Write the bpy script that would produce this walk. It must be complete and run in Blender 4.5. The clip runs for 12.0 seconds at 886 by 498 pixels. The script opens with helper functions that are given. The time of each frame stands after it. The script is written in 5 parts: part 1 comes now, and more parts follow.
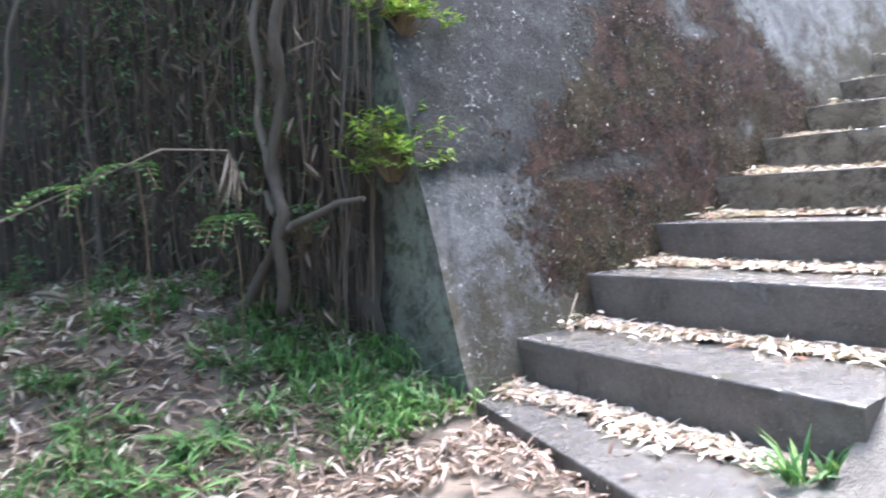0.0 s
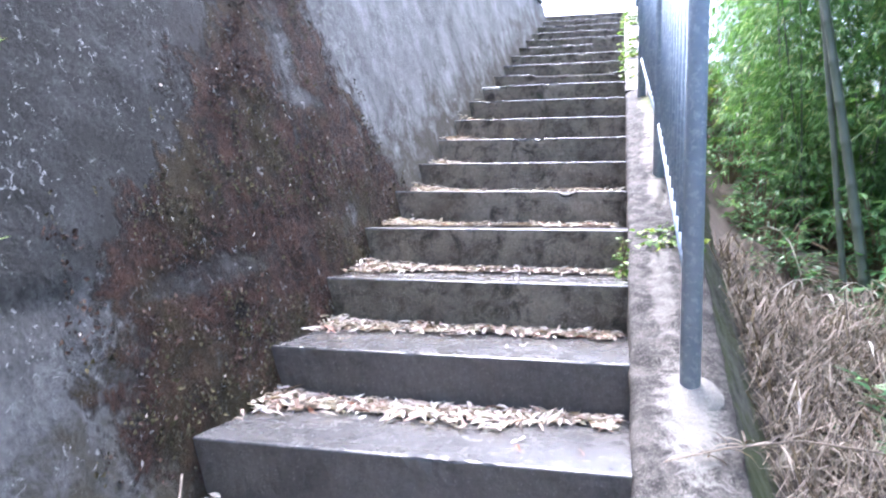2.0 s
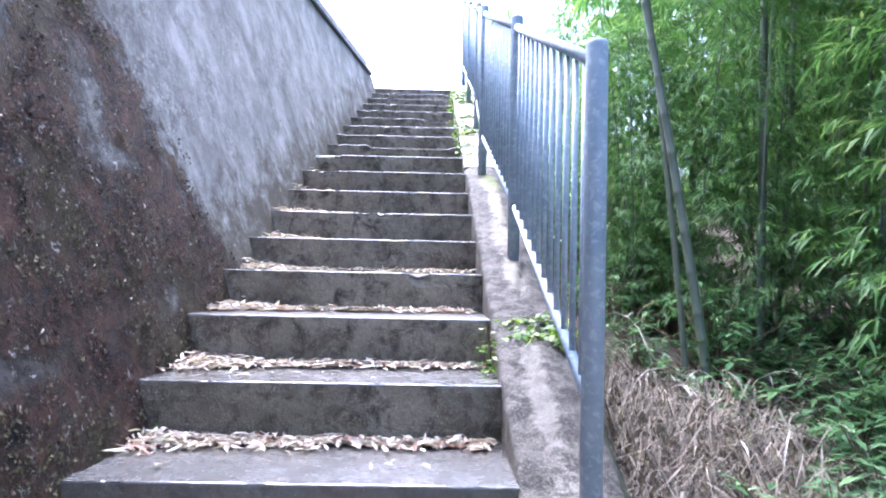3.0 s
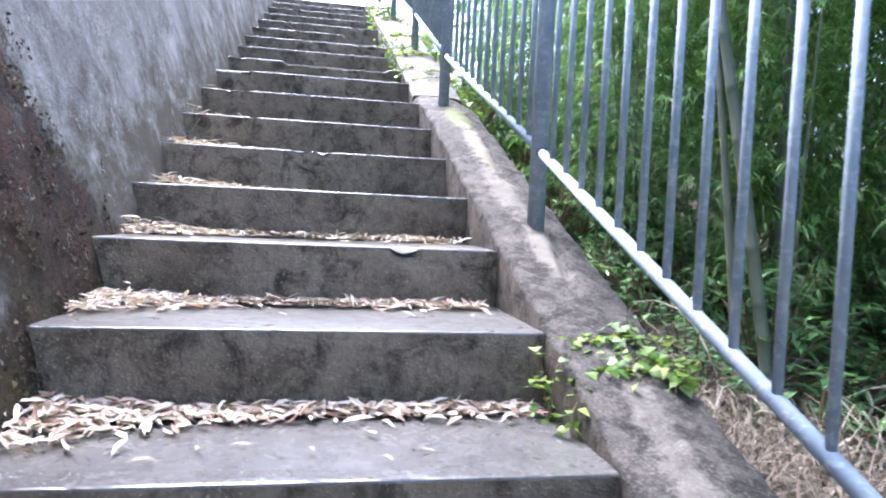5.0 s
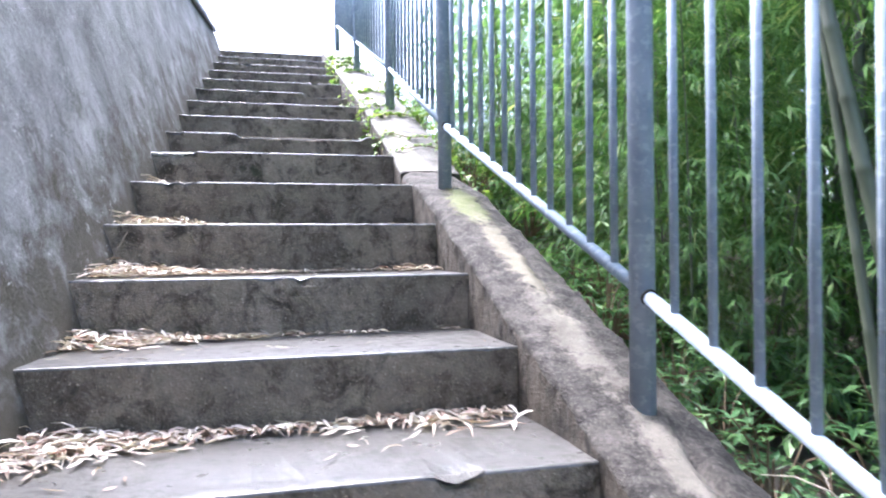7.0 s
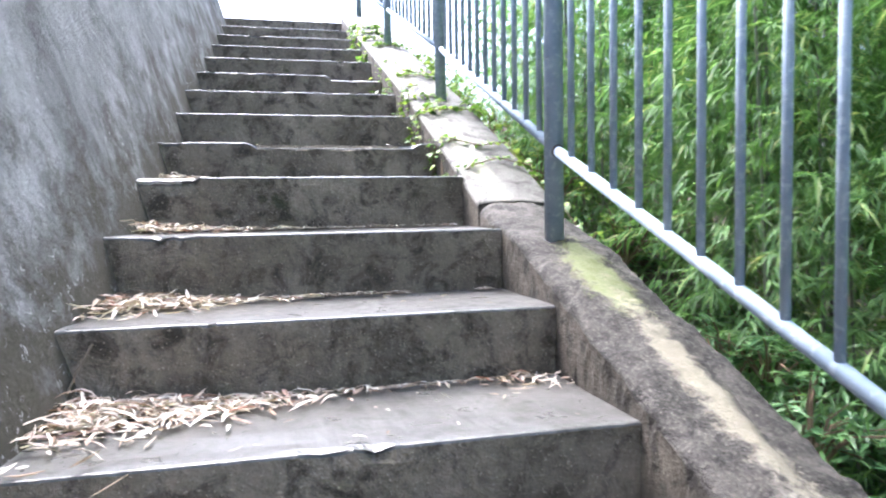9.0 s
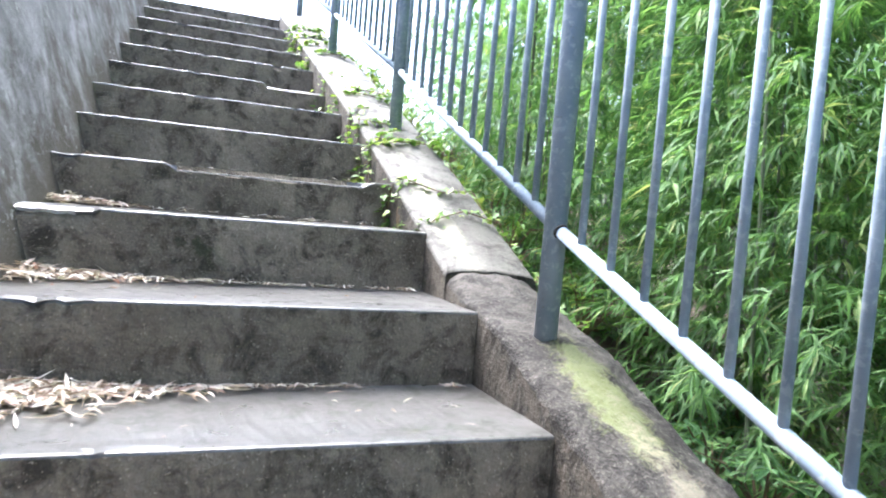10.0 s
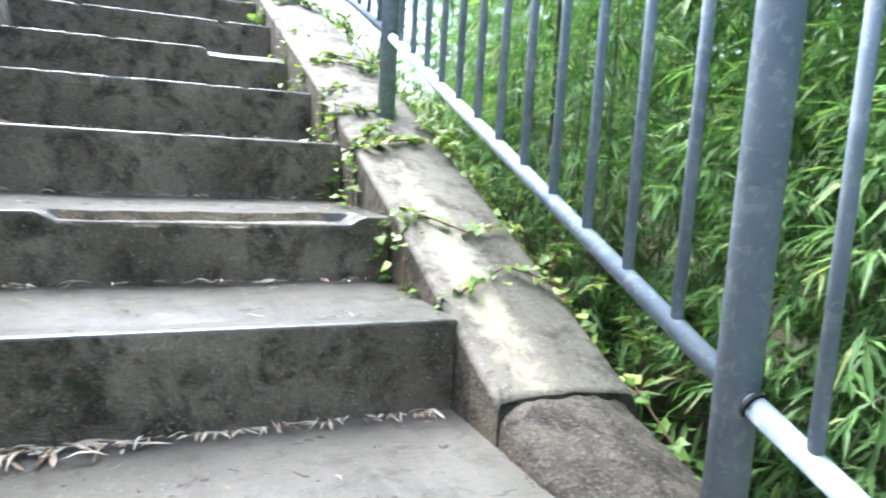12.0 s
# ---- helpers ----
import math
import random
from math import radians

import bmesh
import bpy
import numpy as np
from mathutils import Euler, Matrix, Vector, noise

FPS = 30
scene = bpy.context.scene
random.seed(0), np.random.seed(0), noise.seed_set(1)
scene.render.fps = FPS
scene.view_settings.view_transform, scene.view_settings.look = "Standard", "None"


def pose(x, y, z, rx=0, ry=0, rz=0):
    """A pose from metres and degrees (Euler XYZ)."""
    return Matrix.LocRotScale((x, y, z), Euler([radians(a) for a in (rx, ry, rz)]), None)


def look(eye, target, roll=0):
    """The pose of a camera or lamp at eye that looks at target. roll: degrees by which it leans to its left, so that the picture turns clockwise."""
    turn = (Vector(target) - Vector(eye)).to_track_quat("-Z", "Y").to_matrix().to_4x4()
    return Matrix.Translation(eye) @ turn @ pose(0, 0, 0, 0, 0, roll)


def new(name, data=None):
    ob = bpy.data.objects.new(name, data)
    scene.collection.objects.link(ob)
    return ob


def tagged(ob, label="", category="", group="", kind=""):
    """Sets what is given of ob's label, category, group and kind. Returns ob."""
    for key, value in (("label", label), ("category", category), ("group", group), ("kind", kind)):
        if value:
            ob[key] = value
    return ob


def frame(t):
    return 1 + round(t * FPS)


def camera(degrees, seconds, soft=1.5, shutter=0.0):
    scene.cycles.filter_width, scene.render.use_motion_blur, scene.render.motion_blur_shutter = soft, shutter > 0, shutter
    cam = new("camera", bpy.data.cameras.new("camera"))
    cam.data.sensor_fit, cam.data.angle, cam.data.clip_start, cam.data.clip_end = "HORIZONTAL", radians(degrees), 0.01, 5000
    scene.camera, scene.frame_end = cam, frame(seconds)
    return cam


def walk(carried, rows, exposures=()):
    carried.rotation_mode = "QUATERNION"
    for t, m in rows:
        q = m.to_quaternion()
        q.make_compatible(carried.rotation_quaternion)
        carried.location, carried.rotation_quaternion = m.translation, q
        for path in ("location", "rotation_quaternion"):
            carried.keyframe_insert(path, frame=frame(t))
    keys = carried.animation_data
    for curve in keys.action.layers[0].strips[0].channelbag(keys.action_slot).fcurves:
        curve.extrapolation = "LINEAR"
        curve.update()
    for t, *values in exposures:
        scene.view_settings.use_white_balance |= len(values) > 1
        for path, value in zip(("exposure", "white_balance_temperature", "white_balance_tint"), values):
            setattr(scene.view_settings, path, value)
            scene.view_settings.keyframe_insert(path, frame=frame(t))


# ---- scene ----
cam = camera(63.7, 12.0, 2.0, 0.2)
PATH = [
    (0, (0.739, -3.832, 0.906), (-0.832, -2.601, 0.778), -3.5),
    (0.5, (0.475, -3.78, 1.045), (-0.705, -2.176, 0.868), -0.5),
    (1, (0.356, -3.577, 1.098), (-0.56, -1.811, 0.889), -0.4),
    (1.5, (0.241, -3.437, 1.175), (-0.52, -1.602, 0.942), -0.4),
    (2, (-0.047, -3.339, 1.261), (-0.521, -1.4, 1.138), 0.1),
    (2.5, (-0.164, -3.273, 1.352), (-0.392, -1.286, 1.339), 1.1),
    (3, (-0.263, -2.989, 1.337), (-0.225, -0.991, 1.406), 1.2),
    (3.2, (-0.309, -2.88, 1.335), (-0.253, -0.882, 1.381), 0.9),
    (4.8, (-0.583, -1.89, 1.441), (-0.08, 0.042, 1.323), 3.0),
    (5, (-0.636, -1.798, 1.45), (-0.255, 0.163, 1.354), 2.6),
    (5.5, (-0.822, -1.531, 1.56), (-0.381, 0.414, 1.413), 3.7),
    (6, (-0.777, -1.396, 1.642), (-0.123, 0.492, 1.724), 4.1),
    (6.5, (-0.651, -1.085, 1.715), (0.064, 0.782, 1.656), -0.0),
    (7, (-0.7, -0.882, 1.794), (-0.203, 1.055, 1.795), -0.6),
    (7.2, (-0.75, -0.727, 1.81), (-0.266, 1.214, 1.799), 0.2),
    (8.8, (-0.734, 0.049, 2.182), (-0.177, 1.964, 2.042), -0.7),
    (9, (-0.766, 0.136, 2.174), (-0.289, 2.075, 2.059), -0.9),
    (9.5, (-0.838, 0.465, 2.294), (-0.304, 2.383, 2.11), 3.1),
    (10, (-0.815, 0.623, 2.356), (-0.094, 2.486, 2.268), 4.8),
    (10.5, (-0.714, 0.917, 2.462), (-0.063, 2.794, 2.229), 0.5),
    (11, (-0.692, 1.097, 2.53), (-0.184, 3.026, 2.391), -0.2),
    (11.5, (-0.723, 1.405, 2.62), (-0.204, 3.326, 2.414), 1.7),
    (12, (-0.636, 1.542, 2.648), (0.161, 3.358, 2.383), 3.4),
]
walk(cam, [(t, look(eye, target, roll)) for t, eye, target, roll in PATH], [(0, 3.62, 5600, 14), (0.5, 3.87, 5500, 15), (1.0, 3.57, 5450, 17), (1.5, 3.44, 5400, 18), (2.5, 3.41, 5200, 20), (3.2, 3.36, 5150, 20), (4.8, 3.21, 5350, 18), (7.2, 3.18, 5500, 16), (8.8, 3.16, 5600, 13), (10, 3.16, 5620, 9), (12, 2.96, 5680, 4)])

# exposure drifts as the picture turns from the shaded bank to the bright stair top
# ---- world and light ----
world = bpy.data.worlds.new("world")
scene.world = world
world.use_nodes = True
wn = world.node_tree.nodes
sky = wn.new("ShaderNodeTexSky")
sky.sky_type = "NISHITA"
sky.sun_disc = False
sky.sun_elevation = radians(62)
sky.sun_rotation = radians(-26)
sky.air_density, sky.dust_density, sky.ozone_density = 0.7, 6.0, 0.6
wn["Background"].inputs["Strength"].default_value = 0.15
world.node_tree.links.new(sky.outputs["Color"], wn["Background"].inputs["Color"])
sun = new("sun", bpy.data.lights.new("sun", "SUN"))
sun.data.energy, sun.data.angle, sun.data.color = 1.0, radians(60), (1.0, 0.95, 0.86)
SUN_EL, SUN_AZ = radians(62), radians(-26)
sun.matrix_world = look((20 * math.sin(SUN_AZ) * math.cos(SUN_EL), 20 * math.cos(SUN_AZ) * math.cos(SUN_EL), 20 * math.sin(SUN_EL)), (0, 0, 0))

# ---- materials ----


def node_material(name):
    m = bpy.data.materials.new(name)
    m.use_nodes = True
    nt = m.node_tree
    return m, nt, nt.nodes["Principled BSDF"]


def tex_noise(nt, vec, scale, detail=6.0, rough=0.6, distort=0.0):
    n = nt.nodes.new("ShaderNodeTexNoise")
    n.inputs["Scale"].default_value = scale
    n.inputs["Detail"].default_value = detail
    n.inputs["Roughness"].default_value = rough
    n.inputs["Distortion"].default_value = distort
    nt.links.new(vec, n.inputs["Vector"])
    return n.outputs["Fac"]


def ramp(nt, fac, stops):
    r = nt.nodes.new("ShaderNodeValToRGB")
    els = r.color_ramp.elements
    while len(els) < len(stops):
        els.new(0.5)
    for e, (p, c) in zip(els, stops):
        e.position = p
        e.color = (c, c, c, 1) if isinstance(c, (int, float)) else (*c, 1)
    nt.links.new(fac, r.inputs["Fac"])
    return r.outputs["Color"]


def mix(nt, fac, a, b, mode="MIX"):
    n = nt.nodes.new("ShaderNodeMix")
    n.data_type, n.blend_type = "RGBA", mode
    for sock, v in ((n.inputs["Factor"], fac), (n.inputs["A"], a), (n.inputs["B"], b)):
        if hasattr(v, "links"):
            nt.links.new(v, sock)
        elif isinstance(v, tuple):
            sock.default_value = (*v, 1)
        else:
            sock.default_value = v
    return n.outputs["Result"]


def maths(nt, op, a, b=0.0):
    n = nt.nodes.new("ShaderNodeMath")
    n.operation = op
    n.use_clamp = False
    for sock, v in zip(n.inputs, (a, b)):
        if hasattr(v, "links"):
            nt.links.new(v, sock)
        else:
            sock.default_value = v
    return n.outputs["Value"]


def coords(nt, stretch=(1, 1, 1), kind="Object"):
    c = nt.nodes.new("ShaderNodeTexCoord")
    m = nt.nodes.new("ShaderNodeMapping")
    m.inputs["Scale"].default_value = stretch
    nt.links.new(c.outputs[kind], m.inputs["Vector"])
    return m.outputs["Vector"]


def add_bump(nt, bsdf, height, strength, distance=0.01):
    b = nt.nodes.new("ShaderNodeBump")
    b.inputs["Strength"].default_value = strength
    b.inputs["Distance"].default_value = distance
    nt.links.new(height, b.inputs["Height"])
    nt.links.new(b.outputs["Normal"], bsdf.inputs["Normal"])


def concrete(name, light, dark, stain, stain_cover, rough=(0.6, 0.9), moss=None, moss_cover=0.6, grit=0.35, streak=True, pebble=0.0):
    """Weathered concrete: two-tone cement, dark algae blotches and runs, optional moss, fine grit."""
    m, nt, b = node_material(name)
    v = coords(nt)
    base = mix(nt, ramp(nt, tex_noise(nt, v, 3.2, 8, 0.65), [(0.3, 0.0), (0.7, 1.0)]), dark, light)
    fine = tex_noise(nt, v, 55, 6, 0.7)
    base = mix(nt, 0.55, base, ramp(nt, fine, [(0.25, 0.25), (0.75, 0.8)]), "OVERLAY")
    blot = tex_noise(nt, v, 12, 10, 0.74, 0.5)
    if streak:
        run = tex_noise(nt, coords(nt, (9, 9, 2.5)), 1.0, 6, 0.6)
        blot = maths(nt, "ADD", maths(nt, "MULTIPLY", blot, 0.75), maths(nt, "MULTIPLY", run, 0.25))
    lo = stain_cover
    base = mix(nt, ramp(nt, blot, [(lo, 0.0), (lo + 0.12, 1.0)]), base, stain)
    speck = tex_noise(nt, v, 140, 3, 0.5)
    base = mix(nt, ramp(nt, speck, [(0.64, 0.0), (0.7, 0.6)]), base, tuple(min(1, c * 1.7 + 0.04) for c in light))
    if pebble:
        vo = nt.nodes.new("ShaderNodeTexVoronoi")
        vo.inputs["Scale"].default_value = 115
        nt.links.new(v, vo.inputs["Vector"])
        bw = nt.nodes.new("ShaderNodeRGBToBW")
        nt.links.new(vo.outputs["Color"], bw.inputs["Color"])
        stone = mix(nt, ramp(nt, bw.outputs["Val"], [(0.2, 0.0), (0.8, 1.0)]), tuple(c * 0.5 for c in dark), tuple(min(0.7, c * 0.82) for c in light))
        stone = mix(nt, ramp(nt, vo.outputs["Distance"], [(0.35, 0.0), (0.6, 0.9)]), stone, tuple(c * 0.3 for c in dark))
        base = mix(nt, maths(nt, "MULTIPLY", ramp(nt, tex_noise(nt, v, 7, 6, 0.7), [(0.25, 0.3), (0.45, 1.0)]), pebble), base, stone)
    if moss:
        mm = tex_noise(nt, v, 4.2, 9, 0.72, 0.3)
        mcol = mix(nt, fine, tuple(c * 0.5 for c in moss), moss)
        base = mix(nt, ramp(nt, mm, [(moss_cover, 0.0), (moss_cover + 0.06, 0.9)]), base, mcol)
    nt.links.new(base, b.inputs["Base Color"])
    nt.links.new(ramp(nt, blot, [(0.35, rough[0]), (0.65, rough[1])]), b.inputs["Roughness"])
    h = maths(nt, "ADD", maths(nt, "MULTIPLY", fine, 0.5), maths(nt, "MULTIPLY", speck, 0.5))
    add_bump(nt, b, h, grit, 0.012)
    return m


# the moss growth on the wall: places (along the wall, height) on its near and far edge, and bare patches in it
MOSS_NEAR = [(-1.5, 0.4), (-1.78, 0.6), (-1.75, 0.96), (-1.64, 1.15), (-1.5, 1.33), (-1.28, 1.42), (-1.19, 1.69), (-0.95, 1.93), (-0.82, 2.14), (-0.3, 2.45)]
MOSS_FAR = [(0.7, 0.4), (0.75, 1.35), (0.62, 1.5), (0.45, 1.66), (0.22, 1.91), (0.06, 2.19), (-0.1, 2.4), (-0.4, 2.55)]
MOSS_BARE = [(-1.16, 1.04, 0.42, 0.06, 0.1), (-0.38, 1.96, 0.13, 0.24, 0.0), (-0.1, 1.22, 0.13, 0.07, 0.4), (-0.3, 1.75, 0.2, 0.06, 0.0)]


def wall_material():
    """Grey retaining-wall concrete, darkened by algae, with one large brown moss growth low over the steps."""
    m, nt, b = node_material("wall_concrete")
    v = coords(nt)
    sep = nt.nodes.new("ShaderNodeSeparateXYZ")
    nt.links.new(v, sep.inputs[0])
    y, z = sep.outputs["Y"], sep.outputs["Z"]
    fine = tex_noise(nt, v, 48, 7, 0.72)
    mid = tex_noise(nt, v, 5.5, 9, 0.7, 0.3)
    big = tex_noise(nt, v, 1.3, 6, 0.6)
    run = tex_noise(nt, coords(nt, (2.0, 2.0, 1.1)), 1.6, 9, 0.72, 0.5)
    col = mix(nt, ramp(nt, mid, [(0.36, 0.0), (0.62, 1.0)]), (0.06, 0.06, 0.059), (0.27, 0.272, 0.273))
    col = mix(nt, ramp(nt, run, [(0.36, 0.0), (0.6, 0.65)]), col, (0.055, 0.054, 0.051))
    col = mix(nt, 0.5, col, ramp(nt, fine, [(0.25, 0.2), (0.75, 0.8)]), "OVERLAY")
    scab = ramp(nt, tex_noise(nt, v, 15, 10, 0.8, 0.9), [(0.48, 0.0), (0.57, 0.7)])
    col = mix(nt, mix(nt, 1.0, scab, ramp(nt, tex_noise(nt, v, 2.2, 5, 0.6), [(0.4, 0.1), (0.6, 1.0)]), "MULTIPLY"), col, (0.3, 0.3, 0.295))
    # dark algae film round the growth and over the wall's end above the old pour line
    zs = maths(nt, "MULTIPLY", maths(nt, "ADD", z, maths(nt, "MULTIPLY", maths(nt, "SUBTRACT", mid, 0.5), 0.5)), 0.5)
    az = ramp(nt, zs, [(0.47, 0.4), (0.53, 1.0)])
    ay = ramp(nt, maths(nt, "ADD", maths(nt, "MULTIPLY", y, 0.2), maths(nt, "MULTIPLY", big, 0.5)), [(0.1, 1.0), (0.3, 0.0)])
    film = mix(nt, 1.0, mix(nt, 1.0, az, ay, "MULTIPLY"), ramp(nt, tex_noise(nt, v, 8, 10, 0.78, 0.4), [(0.38, 1.0), (0.72, 0.65)]), "MULTIPLY")
    col = mix(nt, film, col, (0.025, 0.025, 0.023))
    # further up the flight the wall is cleaner, and sky glare is painted into its paler colour, with olive growth only
    # close over the steps
    far = ramp(nt, maths(nt, "ADD", maths(nt, "MULTIPLY", y, 0.2), maths(nt, "MULTIPLY", big, 0.4)), [(0.16, 0.0), (0.6, 0.4)])
    col = mix(nt, far, col, mix(nt, ramp(nt, run, [(0.35, 0.0), (0.62, 1.0)]), (0.36, 0.355, 0.355), (0.15, 0.147, 0.145)))
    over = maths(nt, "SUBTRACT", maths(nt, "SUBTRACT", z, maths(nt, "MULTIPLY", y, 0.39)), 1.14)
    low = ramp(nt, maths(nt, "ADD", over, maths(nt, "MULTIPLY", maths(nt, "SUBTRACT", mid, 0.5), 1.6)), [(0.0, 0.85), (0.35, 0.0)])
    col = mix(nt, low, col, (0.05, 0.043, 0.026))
    # the moss growth: bounded by two slanting edges that narrow upwards, broken by noise
    def edge_at(table):
        stops = [(zz / 2.6, (yy + 2.0) / 3.0) for yy, zz in table]
        return maths(nt, "SUBTRACT", maths(nt, "MULTIPLY", ramp(nt, maths(nt, "DIVIDE", z, 2.6), stops), 3.0), 2.0)
    wob = maths(nt, "ADD", maths(nt, "MULTIPLY", maths(nt, "SUBTRACT", mid, 0.5), 0.9), maths(nt, "MULTIPLY", maths(nt, "SUBTRACT", tex_noise(nt, v, 16, 8, 0.75, 0.5), 0.5), 0.5))
    inside = maths(nt, "MINIMUM", maths(nt, "SUBTRACT", y, edge_at(MOSS_NEAR)), maths(nt, "SUBTRACT", edge_at(MOSS_FAR), y))
    holes = ramp(nt, tex_noise(nt, v, 5.0, 10, 0.8, 0.8), [(0.36, 0.1), (0.45, 1.0)])
    grown = mix(nt, 1.0, ramp(nt, maths(nt, "ADD", inside, wob), [(0.0, 0.0), (0.1, 1.0)]), holes, "MULTIPLY")
    # bare pale patches inside the moss
    for cy, cz, ry, rz, lean in MOSS_BARE:
        py = maths(nt, "DIVIDE", maths(nt, "SUBTRACT", y, cy), ry)
        pz = maths(nt, "DIVIDE", maths(nt, "SUBTRACT", maths(nt, "SUBTRACT", z, maths(nt, "MULTIPLY", maths(nt, "SUBTRACT", y, cy), lean)), cz), rz)
        bare = maths(nt, "ADD", maths(nt, "ADD", maths(nt, "MULTIPLY", py, py), maths(nt, "MULTIPLY", pz, pz)), maths(nt, "MULTIPLY", maths(nt, "SUBTRACT", tex_noise(nt, v, 12, 8, 0.75), 0.5), 4.0))
        grown = mix(nt, 1.0, grown, ramp(nt, bare, [(0.1, 0.12), (1.0, 1.0)]), "MULTIPLY")
    tone = tex_noise(nt, v, 11, 9, 0.8, 0.4)
    moss = mix(nt, ramp(nt, tone, [(0.4, 0.0), (0.6, 1.0)]), (0.007, 0.005, 0.004), (0.085, 0.042, 0.027))
    moss = mix(nt, ramp(nt, tex_noise(nt, v, 2.6, 5, 0.6), [(0.45, 0.0), (0.62, 0.8)]), moss, mix(nt, tone, (0.016, 0.013, 0.007), (0.085, 0.07, 0.028)))
    col = mix(nt, grown, col, moss)
    # pale lichen flecks
    fleck = ramp(nt, tex_noise(nt, v, 34, 4, 0.6, 1.2), [(0.61, 0.0), (0.67, 0.85)])
    col = mix(nt, maths(nt, "MULTIPLY", fleck, ramp(nt, tex_noise(nt, v, 5, 4, 0.6), [(0.42, 0.0), (0.6, 1.0)])), col, (0.4, 0.4, 0.395))
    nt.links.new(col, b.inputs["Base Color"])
    b.inputs["Roughness"].default_value = 0.9
    b.inputs["Specular IOR Level"].default_value = 0.25
    h = maths(nt, "ADD", maths(nt, "MULTIPLY", fine, 0.3), maths(nt, "MULTIPLY", grown, maths(nt, "MULTIPLY", tone, 2.2)))
    add_bump(nt, b, h, 0.9, 0.035)
    return m


def plain(name, a, c, scale=12.0, rough=0.7, bump=0.2, metal=0.0, per="none"):
    """Two-tone noise colour. per: object or island, for a random shift of tone."""
    m, nt, b = node_material(name)
    v = coords(nt)
    f = tex_noise(nt, v, scale, 6, 0.65)
    if per == "object":
        r = nt.nodes.new("ShaderNodeObjectInfo").outputs["Random"]
        f = maths(nt, "ADD", maths(nt, "MULTIPLY", f, 0.5), maths(nt, "MULTIPLY", r, 0.5))
    if per == "island":
        r = nt.nodes.new("ShaderNodeNewGeometry").outputs["Random Per Island"]
        f = maths(nt, "ADD", maths(nt, "MULTIPLY", f, 0.25), maths(nt, "MULTIPLY", r, 0.75))
    nt.links.new(mix(nt, ramp(nt, f, [(0.2, 0.0), (0.8, 1.0)]), a, c), b.inputs["Base Color"])
    b.inputs["Roughness"].default_value = rough
    b.inputs["Metallic"].default_value = metal
    if bump:
        add_bump(nt, b, tex_noise(nt, v, scale * 6, 5, 0.6), bump, 0.005)
    return m


def leaf_material(name, stops, rough=0.45, through_light=0.35):
    """Leaves: each its own tone, light passing through."""
    m, nt, b = node_material(name)
    r = nt.nodes.new("ShaderNodeNewGeometry").outputs["Random Per Island"]
    col = ramp(nt, r, stops)
    col = mix(nt, 0.35, col, ramp(nt, tex_noise(nt, coords(nt), 60, 3, 0.5), [(0.3, 0.3), (0.7, 0.7)]), "OVERLAY")
    nt.links.new(col, b.inputs["Base Color"])
    b.inputs["Roughness"].default_value = rough
    if through_light:
        t = nt.nodes.new("ShaderNodeBsdfTranslucent")
        nt.links.new(mix(nt, 1.0, col, (1.0, 1.0, 0.65), "MULTIPLY"), t.inputs["Color"])
        s = nt.nodes.new("ShaderNodeMixShader")
        s.inputs["Fac"].default_value = through_light
        nt.links.new(b.outputs["BSDF"], s.inputs[1])
        nt.links.new(t.outputs["BSDF"], s.inputs[2])
        nt.links.new(s.outputs["Shader"], nt.nodes["Material Output"].inputs["Surface"])
    return m


def paint_material():
    """Blue-grey rail paint, chalked in pale patches, with fine grime."""
    m, nt, b = node_material("painted_pipe")
    v = coords(nt)
    col = mix(nt, ramp(nt, tex_noise(nt, v, 9, 6, 0.65), [(0.35, 0.0), (0.65, 1.0)]), (0.2, 0.255, 0.32), (0.29, 0.345, 0.41))
    col = mix(nt, ramp(nt, tex_noise(nt, v, 46, 4, 0.6, 0.4), [(0.53, 0.0), (0.62, 0.5)]), col, (0.44, 0.49, 0.54))
    col = mix(nt, ramp(nt, tex_noise(nt, v, 75, 4, 0.6), [(0.64, 0.0), (0.7, 0.5)]), col, (0.17, 0.17, 0.16))
    nt.links.new(col, b.inputs["Base Color"])
    nt.links.new(ramp(nt, tex_noise(nt, v, 20, 5, 0.6), [(0.35, 0.5), (0.65, 0.75)]), b.inputs["Roughness"])
    b.inputs["Specular IOR Level"].default_value = 0.35
    add_bump(nt, b, tex_noise(nt, v, 90, 4, 0.6), 0.1, 0.005)
    return m


TREAD = concrete("tread_concrete", (0.112, 0.109, 0.105), (0.06, 0.058, 0.055), (0.036, 0.034, 0.03), 0.52, (0.25, 0.42), (0.07, 0.075, 0.026), 0.64, 0.1, False)
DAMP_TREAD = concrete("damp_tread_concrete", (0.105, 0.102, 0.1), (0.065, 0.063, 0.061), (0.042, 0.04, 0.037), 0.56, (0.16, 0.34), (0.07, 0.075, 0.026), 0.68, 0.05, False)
RISER = concrete("riser_concrete", (0.28, 0.235, 0.175), (0.1, 0.081, 0.056), (0.045, 0.037, 0.025), 0.48, (0.7, 0.95), (0.05, 0.054, 0.024), 0.62, 0.9, True, 0.12)
# smoother lowest risers, with the trees' shade put into their darker colour
SHADED_RISER = concrete("shaded_riser_concrete", (0.105, 0.09, 0.078), (0.06, 0.051, 0.044), (0.042, 0.036, 0.031), 0.54, (0.55, 0.8), (0.05, 0.054, 0.024), 0.68, 0.4)
WALL = wall_material()
